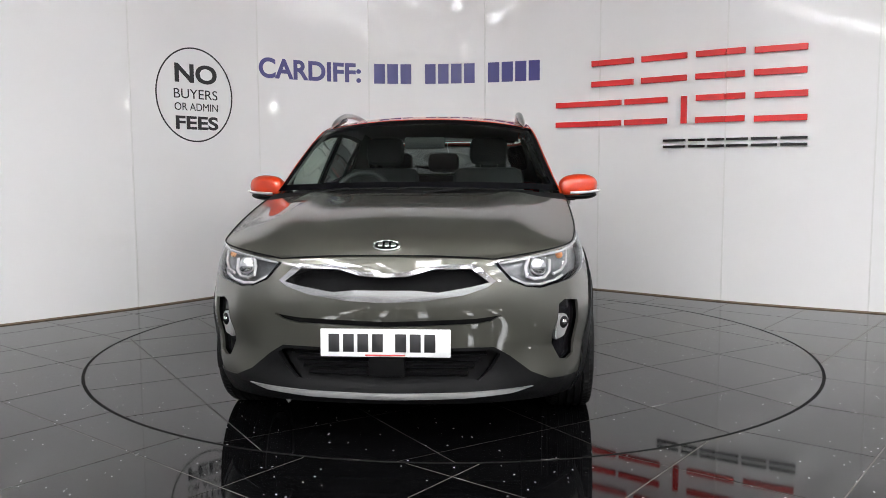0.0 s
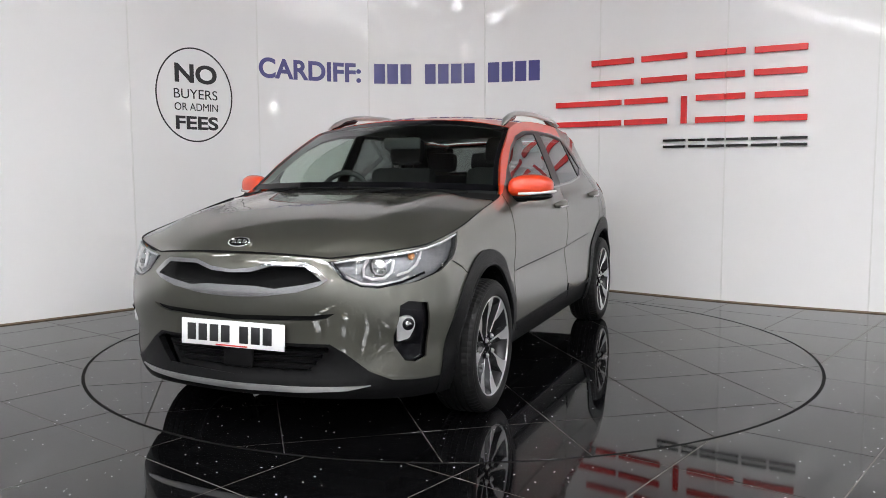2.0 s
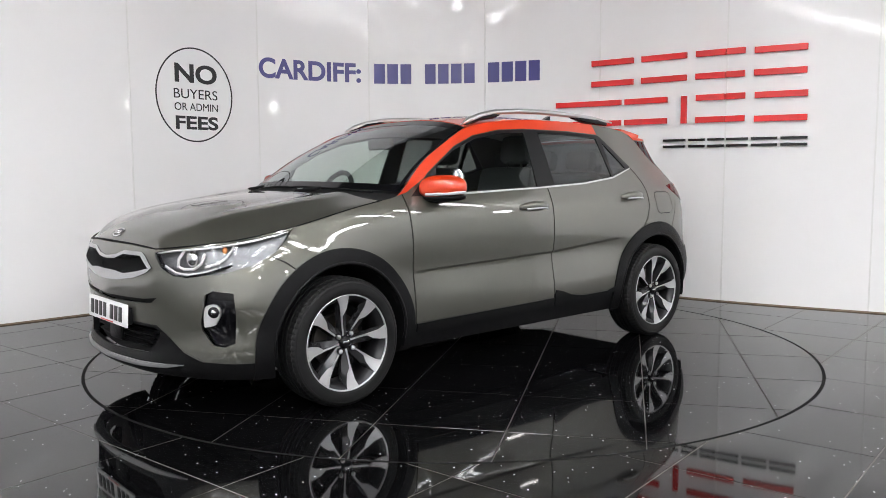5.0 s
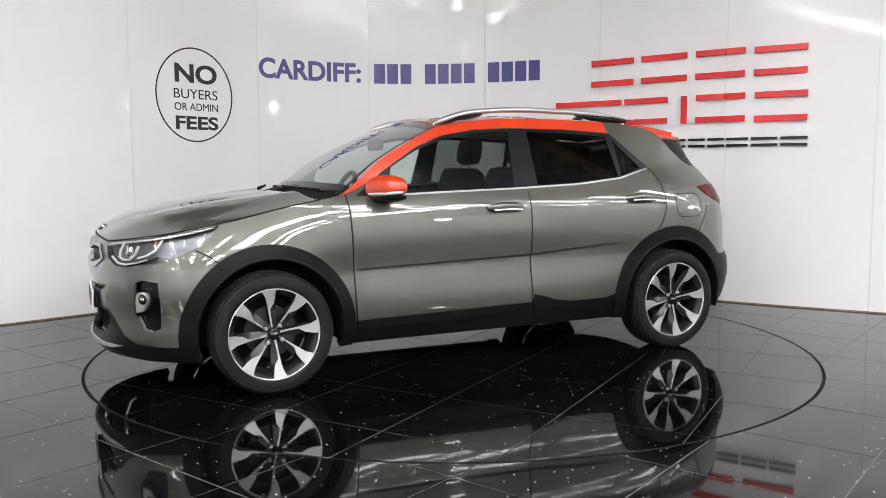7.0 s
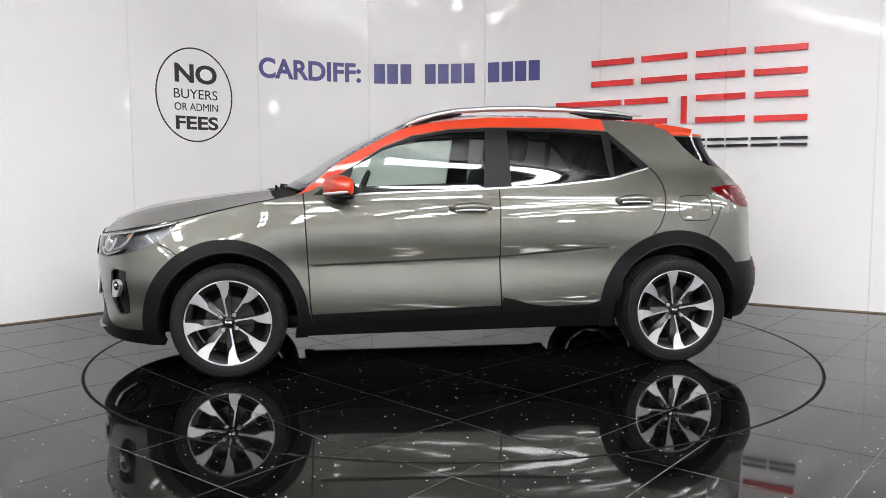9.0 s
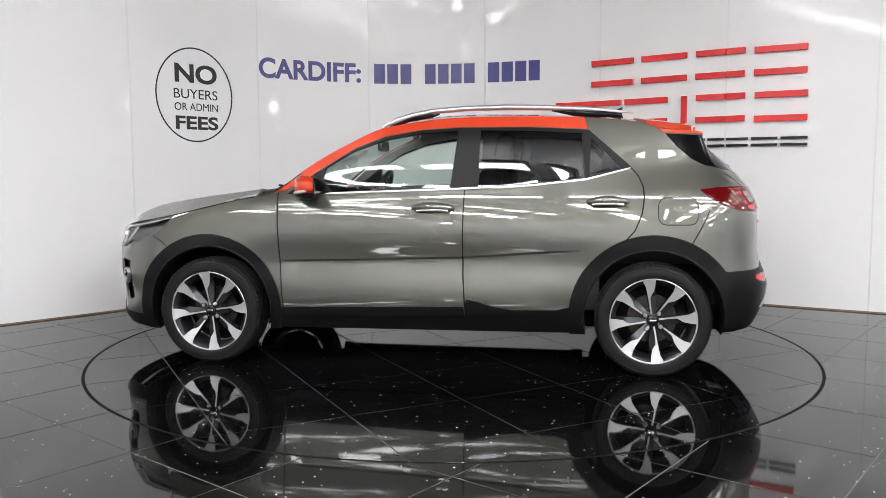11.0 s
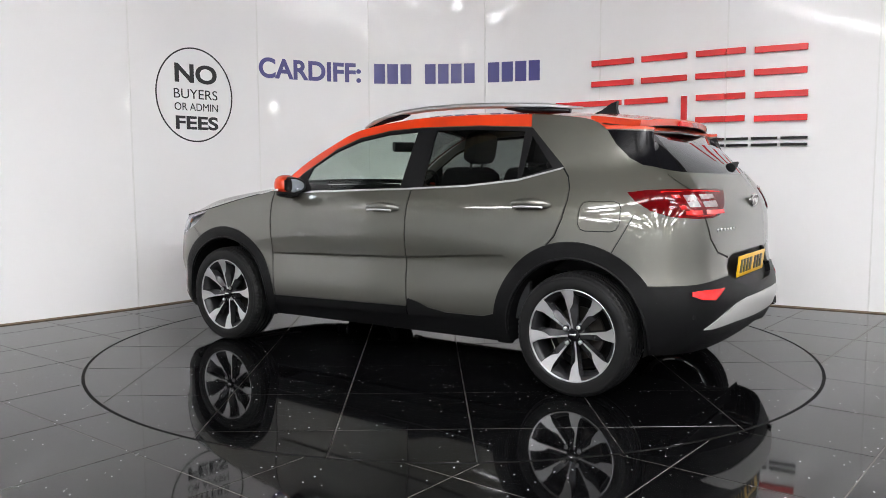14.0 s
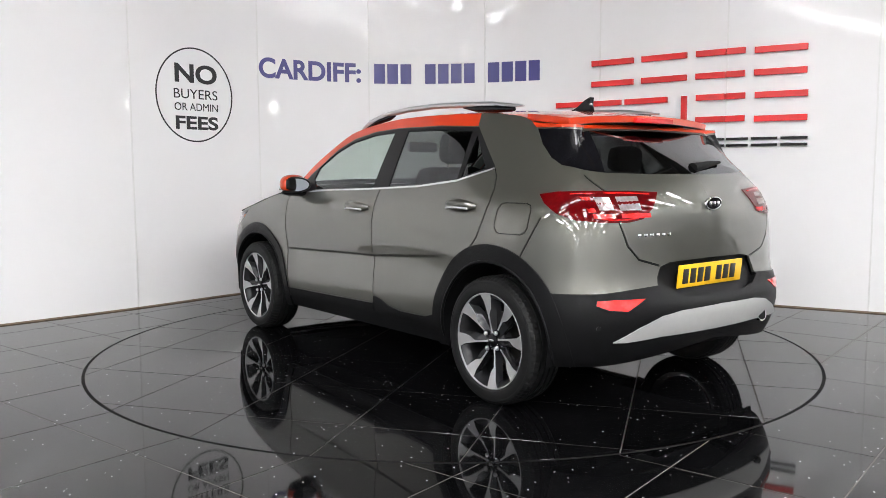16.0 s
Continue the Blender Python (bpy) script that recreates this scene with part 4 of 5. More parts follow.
    for cx, cz, rr in ((WHEEL_X, WHEEL_Z + 0.008, 0.380), (-WHEEL_X, WHEEL_Z + 0.008, 0.382)):
        for s in (1, -1):
            line = []
            for k in range(37):
                a = radians(-6 + 192 * k / 36)
                x, z = cx + rr * math.cos(a), cz + rr * math.sin(a)
                q = skin(np.array(at("s", x, z)), np.array(z), 0.004)
                line.append((q[0], s * q[1], q[2]))
            part("arch_lip", sweep(bmesh.new(), line, [0.008] * 37, 8), CLAD, car, "rolled black lip of the wheel arch")
    both("door_cladding", ["door_clad"], CLAD, car, "black plastic strip along the door bottoms", off=0.007, depth=0.02)
    both("side_sill", ["sill"], CLAD, car, "black plastic sill", off=-0.006, depth=0.03)
    joined("lower_bumper", ["lower_front"], CLAD, car, "black lower front bumper", off=0.003, depth=0.03)
    joined("rear_bumper", ["bumper_rear"], CLAD, car, "black plastic rear bumper", off=0.006, depth=0.03)
    joined("rear_skid_plate", ["skid_rear"], GREY_PLASTIC, car, "silver rear skid plate", off=0.012, depth=0.03)
    joined("front_skid_plate", ["skid_front"], SATIN, car, "silver front lip", off=0.012, depth=0.02)
    joined("plate_recess", ["recess"], CLAD, car, off=-0.024, depth=0)
    # face
    joined("grille", ["grille"], MATT, car, "black grille insert", off=-0.075, depth=0)
    joined("grille_surround", ["grille_rim"], RIM_SATIN, car, "satin chrome grille surround", off=0.008, depth=0.085)
    joined("bumper_slot", ["slot"], MATT, car, off=-0.02, depth=0)
    joined("lower_intake", ["intake"], MATT, car, off=-0.05, depth=0)
    for k, z in enumerate((0.405, 0.378, 0.351, 0.324)):
        us = np.linspace(-0.40 + 0.025 * k, 0.40 - 0.025 * k, 24)
        bm = bmesh.new()
        rows = []
        for y in us:
            q = skin(np.array(at("f", abs(y), z)), np.array(z), -0.03)
            rows.append([bm.verts.new((q[0] + dx, y, z + dz)) for dx, dz in ((0, -0.005), (0.008, 0.0), (0, 0.005), (-0.03, 0.006), (-0.03, -0.006))])
        for a, b in zip(rows, rows[1:]):
            for i in range(5):
                bm.faces.new((a[i], a[(i + 1) % 5], b[(i + 1) % 5], b[i]))
        part("intake_slat", bm, CLAD, car)
    part("radar_cover", box(bmesh.new(), 2.067, 2.090, -0.075, 0.075, 0.315, 0.415, 0.012), CLAD, car, "black sensor cover")
    # head lamps
    for s in (1, -1):
        name = "headlight"
        lamp = part(name, region_mesh(name, ["lamp"], BOWL, (s,), off=-0.035, depth=0), BOWL, car, "projector headlight with chrome bowl and clear lens")
        part("lens", region_mesh("lens", ["lamp"], LENS, (s,), off=0.003, depth=0), LENS, lamp, "clear headlight lens")
        for y, z, r, mat, nm in ((0.615, 0.748, 0.042, CHROME, "projector_ring"), (0.615, 0.748, 0.028, GLOSS, "projector"), (0.722, 0.788, 0.016, AMBER, "indicator")):
            q = skin(np.array(at("f", y, z)), np.array(z), -0.03)
            bm = bmesh.new()
            bmesh.ops.create_uvsphere(bm, u_segments=24, v_segments=12, radius=r, matrix=Matrix.Translation((q[0], s * q[1], q[2])) @ Matrix.Diagonal((0.6, 1, 1, 1)))
            part(nm, bm, mat, lamp)
        for path, rr in ((((0.575, 0.785), (0.562, 0.75), (0.568, 0.715), (0.60, 0.703), (0.64, 0.706), (0.662, 0.73), (0.664, 0.775)), 0.007),
                         (((0.738, 0.825), (0.742, 0.79), (0.738, 0.755), (0.715, 0.728), (0.68, 0.716)), 0.006),
                         (((0.50, 0.715), (0.56, 0.686), (0.62, 0.680), (0.68, 0.690), (0.72, 0.708)), 0.006)):
            line = []
            for y, z in path:
                q = skin(np.array(at("f", y, z)), np.array(z), -0.014)
                line.append((q[0], s * q[1], q[2]))
            part("light_guide", sweep(bmesh.new(), line, [rr] * len(line), 8), WHITE_LENS, lamp, "white daytime light guide")
        line = []
        for y, z in ((0.44, 0.772), (0.50, 0.705), (0.56, 0.677), (0.62, 0.671), (0.70, 0.690), (0.76, 0.722)):
            q = skin(np.array(at("f", y, z)), np.array(z), -0.004)
            line.append((q[0], s * q[1], q[2]))
        part("lamp_seal", sweep(bmesh.new(), line, [0.006] * len(line), 6), GLOSS, lamp)
        line = []
        for kind, v, z in F((0.45, 0.772), (0.52, 0.782)) + S((1.86, 0.806), (1.78, 0.819), (1.70, 0.834), (1.62, 0.850), (1.56, 0.863)):
            q = skin(np.array(at(kind, v, z)), np.array(z), -0.002)
            line.append((q[0], s * q[1], q[2]))
        part("lamp_brow", sweep(bmesh.new(), line, [0.004, 0.006, 0.006, 0.006, 0.006, 0.005, 0.003], 8), BRIGHT_TRIM, lamp, "bright upper edge of the headlight")
        # fog lamp
        fog = part("fog_lamp", region_mesh("fog_lamp", ["fog"], GLOSS, (s,), off=-0.026, depth=0), GLOSS, car, "fog lamp in a gloss black housing")
        uf = np.array(at("f", 0.716, 0.505))
        q, nf = skin(uf, np.array(0.505), -0.016), skin_normal(uf, np.array(0.505))
        mm = Matrix.Translation((q[0], s * q[1], q[2])) @ pose(0, 0, 0, 0, 0, math.degrees(math.atan2(s * nf[1], nf[0])) - 90)
        bm = prism(bmesh.new(), [(s * x, z) for x, z in ((0.040, -0.060), (-0.010, -0.050), (-0.036, -0.005), (-0.036, 0.022), (-0.022, 0.042), (0.004, 0.046), (0.034, 0.036), (0.042, 0.0))], -0.015, 0.012, mm)
        bmesh.ops.bevel(bm, geom=list(bm.edges), offset=0.004, segments=2, affect="EDGES")
        part("fog_bezel", bm, SATIN, fog, "silver fog lamp bezel")
        bm = lathe(bmesh.new(), [(0.001, 0.016), (0.022, 0.015), (0.027, 0.011), (0.028, 0.0)], 28, mm @ pose(-s * 0.006, 0, 0.010))
        part("fog_glass", bm, GLOSS, fog)
        bm = bmesh.new()
        bmesh.ops.create_uvsphere(bm, u_segments=16, v_segments=10, radius=0.016, matrix=mm @ pose(-s * 0.006, 0.006, 0.010))
        part("fog_bulb", bm, CHROME, fog)
        # tail lamp
        tail = part("tail_light", region_mesh("tail_light", ["tail"], RED_LENS, (s,), off=0.004, depth=0.02), RED_LENS, car, "red wraparound tail light with clear centre")
        for y0, y1, z0, z1, mat, nm in ((0.475, 0.585, 0.960, 1.022, CLEAR_TAIL, "reversing_lens"), (0.612, 0.672, 0.962, 1.020, CLEAR_TAIL, "indicator_lens"), (0.595, 0.600, 0.908, 1.044, MATT, "split_line"),
                                        (0.430, 0.585, 0.926, 0.946, RED_BRIGHT, "red_guide"), (0.612, 0.700, 0.926, 0.946, RED_BRIGHT, "red_guide"), (0.685, 0.712, 0.952, 1.022, RED_BRIGHT, "red_guide")):
            V, Fq = [], []
            for i in range(7):
                y = y0 + (y1 - y0) * i / 6
                for z in (z0, z1):
                    q = skin(np.array(at("r", y, z)), np.array(z), 0.0065)
                    V.append((q[0], s * q[1], q[2]))
            Fq = [(2 * i, 2 * i + 1, 2 * i + 3, 2 * i + 2) for i in range(6)]
            part(nm, mesh_of(nm, V, Fq, mat), mat, tail)
        for path, rr in ((((0.40, 1.030), (0.50, 1.036), (0.60, 1.037), (0.68, 1.036), (0.73, 1.034)), 0.004), (((0.50, 0.925), (0.56, 0.918), (0.64, 0.918), (0.70, 0.930)), 0.004)):
            line = []
            for y, z in path:
                q = skin(np.array(at("r", y, z)), np.array(z), 0.004)
                line.append((q[0], s * q[1], q[2]))
            part("light_guide", sweep(bmesh.new(), line, [rr] * len(line), 6), RED_BRIGHT, tail, "bright red light guide")
        un = np.array(at("r", 0.72, 0.44))
        q, nn = skin(un, np.array(0.44), 0.006), skin_normal(un, np.array(0.44))
        part("parking_sensor", rod(bmesh.new(), (q[0], s * q[1], q[2]), (q[0] + 0.004 * nn[0], s * (q[1] + 0.004 * nn[1]), q[2]), 0.010, 16), SATIN_BLACK, car)
        refl = part("bumper_reflector", region_mesh("bumper_reflector", ["reflector"], RED_BRIGHT, (s,), off=0.010, depth=0.02), RED_BRIGHT, car, "red reflector in the rear bumper")
    # badges, plates
    def plaque(name, x, z, tilt, w, h, mat, label, back):
        pl = part(name, box(bmesh.new(), -0.004, 0.004, -w / 2, w / 2, -h / 2, h / 2, 0.003), mat, car, label)
        pl.matrix_basis = pose(x, 0, z, 0, tilt, 180 if back else 0)
        for k in range(7):
            y = (-0.205 + 0.058 * k + (0.035 if k > 3 else 0)) * w / 0.52
            part("plate_bar", box(bmesh.new(), 0.0035, 0.006, y - 0.022, y + 0.022, -0.036, 0.036, 0.001), BLACK_INK, pl)
        return pl
    pl = plaque("number_plate", 2.120, 0.4625, -3, 0.52, 0.111, PLATE_WHITE, "white number plate with black bars", False)
    part("plate_strap", box(bmesh.new(), 0.0035, 0.0055, -0.08, 0.08, -0.052, -0.046, 0.0005), RED_INK, pl)
    part("plate_holder", box(bmesh.new(), 2.09, 2.114, -0.25, 0.25, 0.42, 0.50, 0.006), MATT, car)
    plaque("number_plate", -1.932, 0.640, 6, 0.52, 0.111, PLATE_YELLOW, "yellow number plate with black bars", True)
    nose = shaped_bonnet()[:, 22]
    k = int(np.argmin(np.abs(nose[:, 2] - 0.842)))
    run = nose[k + 1] - nose[k - 1]
    for x, z, tilt, back, sc in ((nose[k, 0] + 0.002, nose[k, 2] + 0.002, -math.degrees(math.atan2(-run[0], run[2])), False, 1.0), (-1.938, 0.978, 8, True, 1.15)):
        bd = part("badge", lathe(bmesh.new(), [(0.0, 0.004), (0.048, 0.004), (0.052, 0.006), (0.058, 0.003), (0.058, -0.006)], 40), CHROME, car, "oval chrome badge")
        bd.matrix_basis = pose(x, 0, z, 0, tilt, 180 if back else 0) @ pose(0, 0, 0, 0, 0, -90) @ Matrix.Diagonal((1.0 * sc, 1, 0.5 * sc, 1))
        fill = part("badge_field", lathe(bmesh.new(), [(0.0, 0.0045), (0.047, 0.0045)], 40), GLOSS, bd)
        for k in range(3):
            part("badge_bar", box(bmesh.new(), -0.036 + 0.026 * k, -0.018 + 0.026 * k, 0.0045, 0.0065, -0.022, 0.022, 0.001), CHROME, bd)
    for k in range(6):
        y = 0.50 - 0.036 * k
        q = skin(np.array(at("r", y, 0.845)), np.array(0.845), 0.001)
        part("name_bar", box(bmesh.new(), q[0] - 0.003, q[0] + 0.003, y - 0.012, y + 0.012, 0.838, 0.852, 0.001), CHROME, car)
    # mirrors, handles, rails, wipers
    for s in (1, -1):
        bm = bmesh.new()
        bmesh.ops.create_uvsphere(bm, u_segments=28, v_segments=18, radius=1.0)
        for v in bm.verts:
            x, y, z = v.co
            sx = 0.066 if x > 0 else 0.058
            v.co = (math.copysign(abs(x) ** 0.75, x) * sx, math.copysign(abs(y) ** 0.7, y) * 0.118 * (1 - 0.12 * max(0, y)), math.copysign(abs(z) ** 0.7, z) * (0.072 if z > 0 else 0.05) * (1 - 0.22 * max(0, y)))
        for f in bm.faces:
            f.material_index = int(f.calc_center_median().x < -0.040)
        for v in bm.verts:
            v.co = Vector((0.675 + v.co.x - 0.42 * (v.co.y), s * (0.885 + v.co.y), 1.048 + v.co.z + 0.04 * v.co.y))
        mir = part("door_mirror", bm, ORANGE, car, "orange door mirror cap with a black rim")
        mir.data.materials.append(SATIN_BLACK)
        bm = bmesh.new()
        bmesh.ops.create_uvsphere(bm, u_segments=24, v_segments=12, radius=1.0)
        for v in bm.verts:
            x, y, z = v.co
            v.co = (0.67 + 0.062 * x - 0.045 * y, s * (0.875 + 0.112 * math.copysign(abs(y) ** 0.7, y)), 1.000 + 0.022 * z + 0.004 * y)
        part("mirror_base", bm, CLAD, mir)
        part("mirror_arm", sweep(bmesh.new(), [(0.72, s * 0.73, 1.005), (0.705, s * 0.80, 0.998), (0.69, s * 0.86, 0.998)], [0.03, 0.026, 0.024], 10), CLAD, mir)
        part("mirror_bezel", lathe(bmesh.new(), [(0.001, 0.0), (0.090, 0.0), (0.095, -0.008), (0.094, -0.02)], 32, pose(0.620, s * 0.885, 1.052, 0, 0, 90 - s * 23) @ Matrix.Diagonal((1.02, 1, 0.56, 1))), SATIN_BLACK, mir)
        part("mirror_glass", lathe(bmesh.new(), [(0.001, 0.0), (0.080, 0.0), (0.083, -0.005)], 32, pose(0.615, s * 0.887, 1.052, 0, 0, 90 - s * 23) @ Matrix.Diagonal((1.0, 1, 0.52, 1))), MIRROR, mir, "mirror glass")
        line = []
        for x, y, z in ((0.758, 0.83, 1.018), (0.730, 0.90, 1.020), (0.680, 0.975, 1.025), (0.630, 1.002, 1.030)):
            line.append((x, s * y, z))
        part("repeater", sweep(bmesh.new(), line, [0.007, 0.009, 0.009, 0.006], 8), WHITE_LENS, mir, "clear side repeater")
        for x0, x1, z in ((0.055, -0.185, 0.925), (-0.925, -1.15, 0.962)):
            xs = np.linspace(x0, x1, 9)
            pts, rad = [], []
            for k, x in enumerate(xs):
                q = skin(np.array(at("s", x, z)), np.array(z))
                lift = 0.035 * math.sin(math.pi * k / 8) ** 0.45
                pts.append((x, s * (q[1] + lift), z + 0.012 - 0.010 * abs(k / 4 - 1) ** 2))
                rad.append(0.011 + 0.016 * math.sin(math.pi * k / 8) ** 0.6)
            h = part("door_handle", sweep(bmesh.new(), pts, rad, 10, 0.7), PAINT, car, "body coloured door handle with bright insert")
            part("handle_insert", sweep(bmesh.new(), [(p[0], p[1] + s * 0.012, p[2] - 0.016) for p in pts[1:-1]], [0.006] * 7, 8), BRIGHT_TRIM, h)
            q = skin(np.array(at("s", (x0 + x1) / 2 - 0.01, z - 0.01)), np.array(z - 0.01))
            bm = bmesh.new()
            bmesh.ops.create_uvsphere(bm, u_segments=24, v_segments=10, radius=1.0, matrix=Matrix.Translation((q[0], s * (q[1] - 0.002), z - 0.014)) @ Matrix.Diagonal((0.062, 0.004, 0.030, 1)))
            part("handle_cup", bm, PAINT, h)
        # roof rail: a silver bar on black feet
        line, rad = [], []
        for x, z, y in ((0.275, 1.408, 0.585), (0.20, 1.440, 0.575), (0.10, 1.470, 0.568), (-0.02, 1.492, 0.562), (-0.21, 1.506, 0.56), (-0.45, 1.510, 0.56), (-0.7, 1.503, 0.56), (-0.95, 1.490, 0.556), (-1.19, 1.468, 0.548)):
            line.append((x, s * y, z))
            rad.append(0.016)
        rad[0] = rad[-1] = 0.005
        rail = part("roof_rail", sweep(bmesh.new(), line, rad, 12, 1.2), SATIN, car, "satin silver roof rail")
        part("rail_foot", sweep(bmesh.new(), [(0.24, s * 0.575, 1.405), (0.12, s * 0.565, 1.452), (0.0, s * 0.56, 1.470), (-0.06, s * 0.56, 1.478)], [0.012, 0.02, 0.02, 0.006], 10), GLOSS, rail)
        part("rail_foot", sweep(bmesh.new(), [(-0.72, s * 0.56, 1.488), (-0.85, s * 0.56, 1.472), (-1.0, s * 0.556, 1.464), (-1.12, s * 0.55, 1.456)], [0.006, 0.02, 0.022, 0.012], 10), GLOSS, rail)
    for y0, y1 in ((0.62, -0.05), (-0.08, -0.60)):
        P = []
        for k in range(7):
            y = y0 + (y1 - y0) * k / 6
            P.append((1.04 - 0.16 * (y / 0.8) ** 2 - 0.03 * k / 6, y, 1.052 - 0.03 * (y / 0.7) ** 2))
        wp = part("wiper", sweep(bmesh.new(), P, [0.006] * 7, 8), MATT, car, "black windscreen wiper")
        part("wiper_arm", sweep(bmesh.new(), [(1.06, y1 + 0.1, 1.03), (1.05, (y0 + y1) / 2, 1.052)], [0.012, 0.007], 8), MATT, wp)
    part("shark_fin", prism(bmesh.new(), [(-0.98, 1.46), (-1.06, 1.490), (-1.12, 1.528), (-1.155, 1.540), (-1.15, 1.50), (-1.165, 1.45)], -0.016, 0.016), GLOSS, car, "gloss black shark fin aerial")
    rw = part("rear_wiper", sweep(bmesh.new(), [(-1.80, -0.02, 1.145), (-1.79, -0.15, 1.165), (-1.765, -0.30, 1.178)], [0.03, 0.018, 0.008], 10), MATT, car, "black rear wiper")
    # spoiler brake light and under-spoiler panel
    part("brake_light", box(bmesh.new(), -1.586, -1.56, -0.15, 0.15, 1.376, 1.402, 0.004), RED_BRIGHT, car, "red high-level brake light")
    # underside, cabin shell
    bm = bmesh.new()
    box(bm, -1.70, 1.80, -0.55, 0.55, 0.215, 0.29, 0.01)
    box(bm, -0.88, 0.88, -0.74, 0.74, 0.236, 0.29, 0.01)
    part("underbody", bm, MATT, car, "black underbody")
    bm = bmesh.new()
    box(bm, 0.95, 1.80, -0.50, 0.50, 0.28, 0.76, 0.05)
    part("engine_bay", bm, MATT, car)
    bm = bmesh.new()
    box(bm, -1.74, -1.64, -0.58, 0.58, 0.36, 0.90, 0.02)
    part("boot_floor", box(bm, -1.75, -0.95, -0.60, 0.60, 0.60, 0.72, 0.02), CABIN, car)
    for x in (WHEEL_X, -WHEEL_X):
        for s in (1, -1):
            bm, rows = bmesh.new(), []
            for k in range(33):
                a = radians(-14 + 208 * k / 32)
                rows.append([bm.verts.new((x + r * math.cos(a), s * (0.68 + y), WHEEL_Z + 0.008 + max(-0.08, r * math.sin(a)))) for r, y in ((0.374, 0.17), (0.376, -0.16), (0.05, -0.16))])
            for p, q in zip(rows, rows[1:]):
                for i in range(2):
                    bm.faces.new((p[i], p[i + 1], q[i + 1], q[i]))
            part("inner_arch", bm, MATT, car)
    # dashboard and seats
    dash = part("dashboard", box(bmesh.new(), 0.62, 0.98, -0.68, 0.68, 0.62, 0.98, 0.05), CABIN, car, "black dashboard")
    bm = bmesh.new()
    lathe(bm, [(0.165 + 0.016 * math.cos(a), 0.016 * math.sin(a)) for a in [2 * math.pi * k / 10 for k in range(10)]], 40, closed=True)
    box(bm, -0.16, 0.16, -0.008, 0.008, -0.02, 0.02, 0.005)
    box(bm, -0.02, 0.02, -0.008, 0.008, -0.16, 0.0, 0.005)
    lathe(bm, [(0.001, 0.03), (0.06, 0.02), (0.07, -0.02)], 24)
    sw = part("steering_wheel", bm, CABIN, car, "black steering wheel")
    sw.matrix_basis = pose(0.52, -0.36, 0.98, 0, -24, 0) @ pose(0, 0, 0, 0, 0, 90)
    for x, y in ((0.02, 0.36), (0.02, -0.36)):
        seat = part("front_seat", box(bmesh.new(), x - 0.22, x + 0.30, y - 0.25, y + 0.25, 0.45, 0.62, 0.06), SEAT, car, "charcoal cloth front seat")
        part("backrest", box(bmesh.new(), -0.08, 0.08, -0.24, 0.24, 0.0, 0.62, 0.06, pose(x - 0.24, y, 0.56, 0, -16, 0)), SEAT, seat)
        part("headrest", box(bmesh.new(), -0.055, 0.055, -0.13, 0.13, 0.0, 0.19, 0.05, pose(x - 0.44, y, 1.18, 0, -10, 0)), SEAT, seat)
        part("headrest_post", rod(rod(bmesh.new(), (x - 0.41, y - 0.06, 1.1), (x - 0.44, y - 0.06, 1.22), 0.007, 8), (x - 0.41, y + 0.06, 1.1), (x - 0.44, y + 0.06, 1.22), 0.007, 8), STEEL, seat)
    seat = part("rear_bench", box(bmesh.new(), -0.95, -0.45, -0.6, 0.6, 0.45, 0.62, 0.06), SEAT, car, "charcoal cloth rear bench")
    part("backrest", box(bmesh.new(), -0.07, 0.07, -0.58, 0.58, 0.0, 0.56, 0.05, pose(-0.93, 0, 0.56, 0, -14, 0)), SEAT, seat)
    for y in (0.36, 0.0, -0.36):
        part("headrest", box(bmesh.new(), -0.05, 0.05, -0.12, 0.12, 0.0, 0.15, 0.045, pose(-1.08, y, 1.13, 0, -10, 0)), SEAT, seat)
    part("rear_view_mirror", box(bmesh.new(), 0.40, 0.43, -0.12, 0.12, 1.27, 1.34, 0.014), CABIN, car)
    part("headlining", grid_mesh("headlining", top_sheet(ROOF, 2.4, 20, 20, 0.97) - np.array((0, 0, 0.035)), CABIN_TRIM, 0.0), CABIN_TRIM, car)
    for s in (1, -1):
        part("door_trim", box(bmesh.new(), -1.0, 0.80, s * 0.755 - 0.02, s * 0.755 + 0.02, 0.35, 1.0, 0.01), CABIN, car)
    ex = part("exhaust", sweep(bmesh.new(), [(-1.70, -0.40, 0.34), (-1.90, -0.41, 0.385), (-1.965, -0.41, 0.40)], [0.03, 0.036, 0.040], 16), CHROME, car, "chrome exhaust tip")
    part("exhaust_bore", sweep(bmesh.new(), [(-1.93, -0.41, 0.392), (-1.967, -0.41, 0.4005)], [0.030, 0.034], 16), MATT, ex)
    for x in (WHEEL_X, -WHEEL_X):
        for s in (1, -1):
            build_wheel(car, x, s)
    return car


CAR = build_car()


# ---- signs on the wall ----
def on_panel(ob, i, s, z, out=0.0, parent=None):
    m, _ = panel_frame(i)
    for v in ob.data.vertices:
        v.co.y += float(bow(i, s + v.co.x))
    ob.matrix_basis = m @ pose(s, -out, z)
    return ob


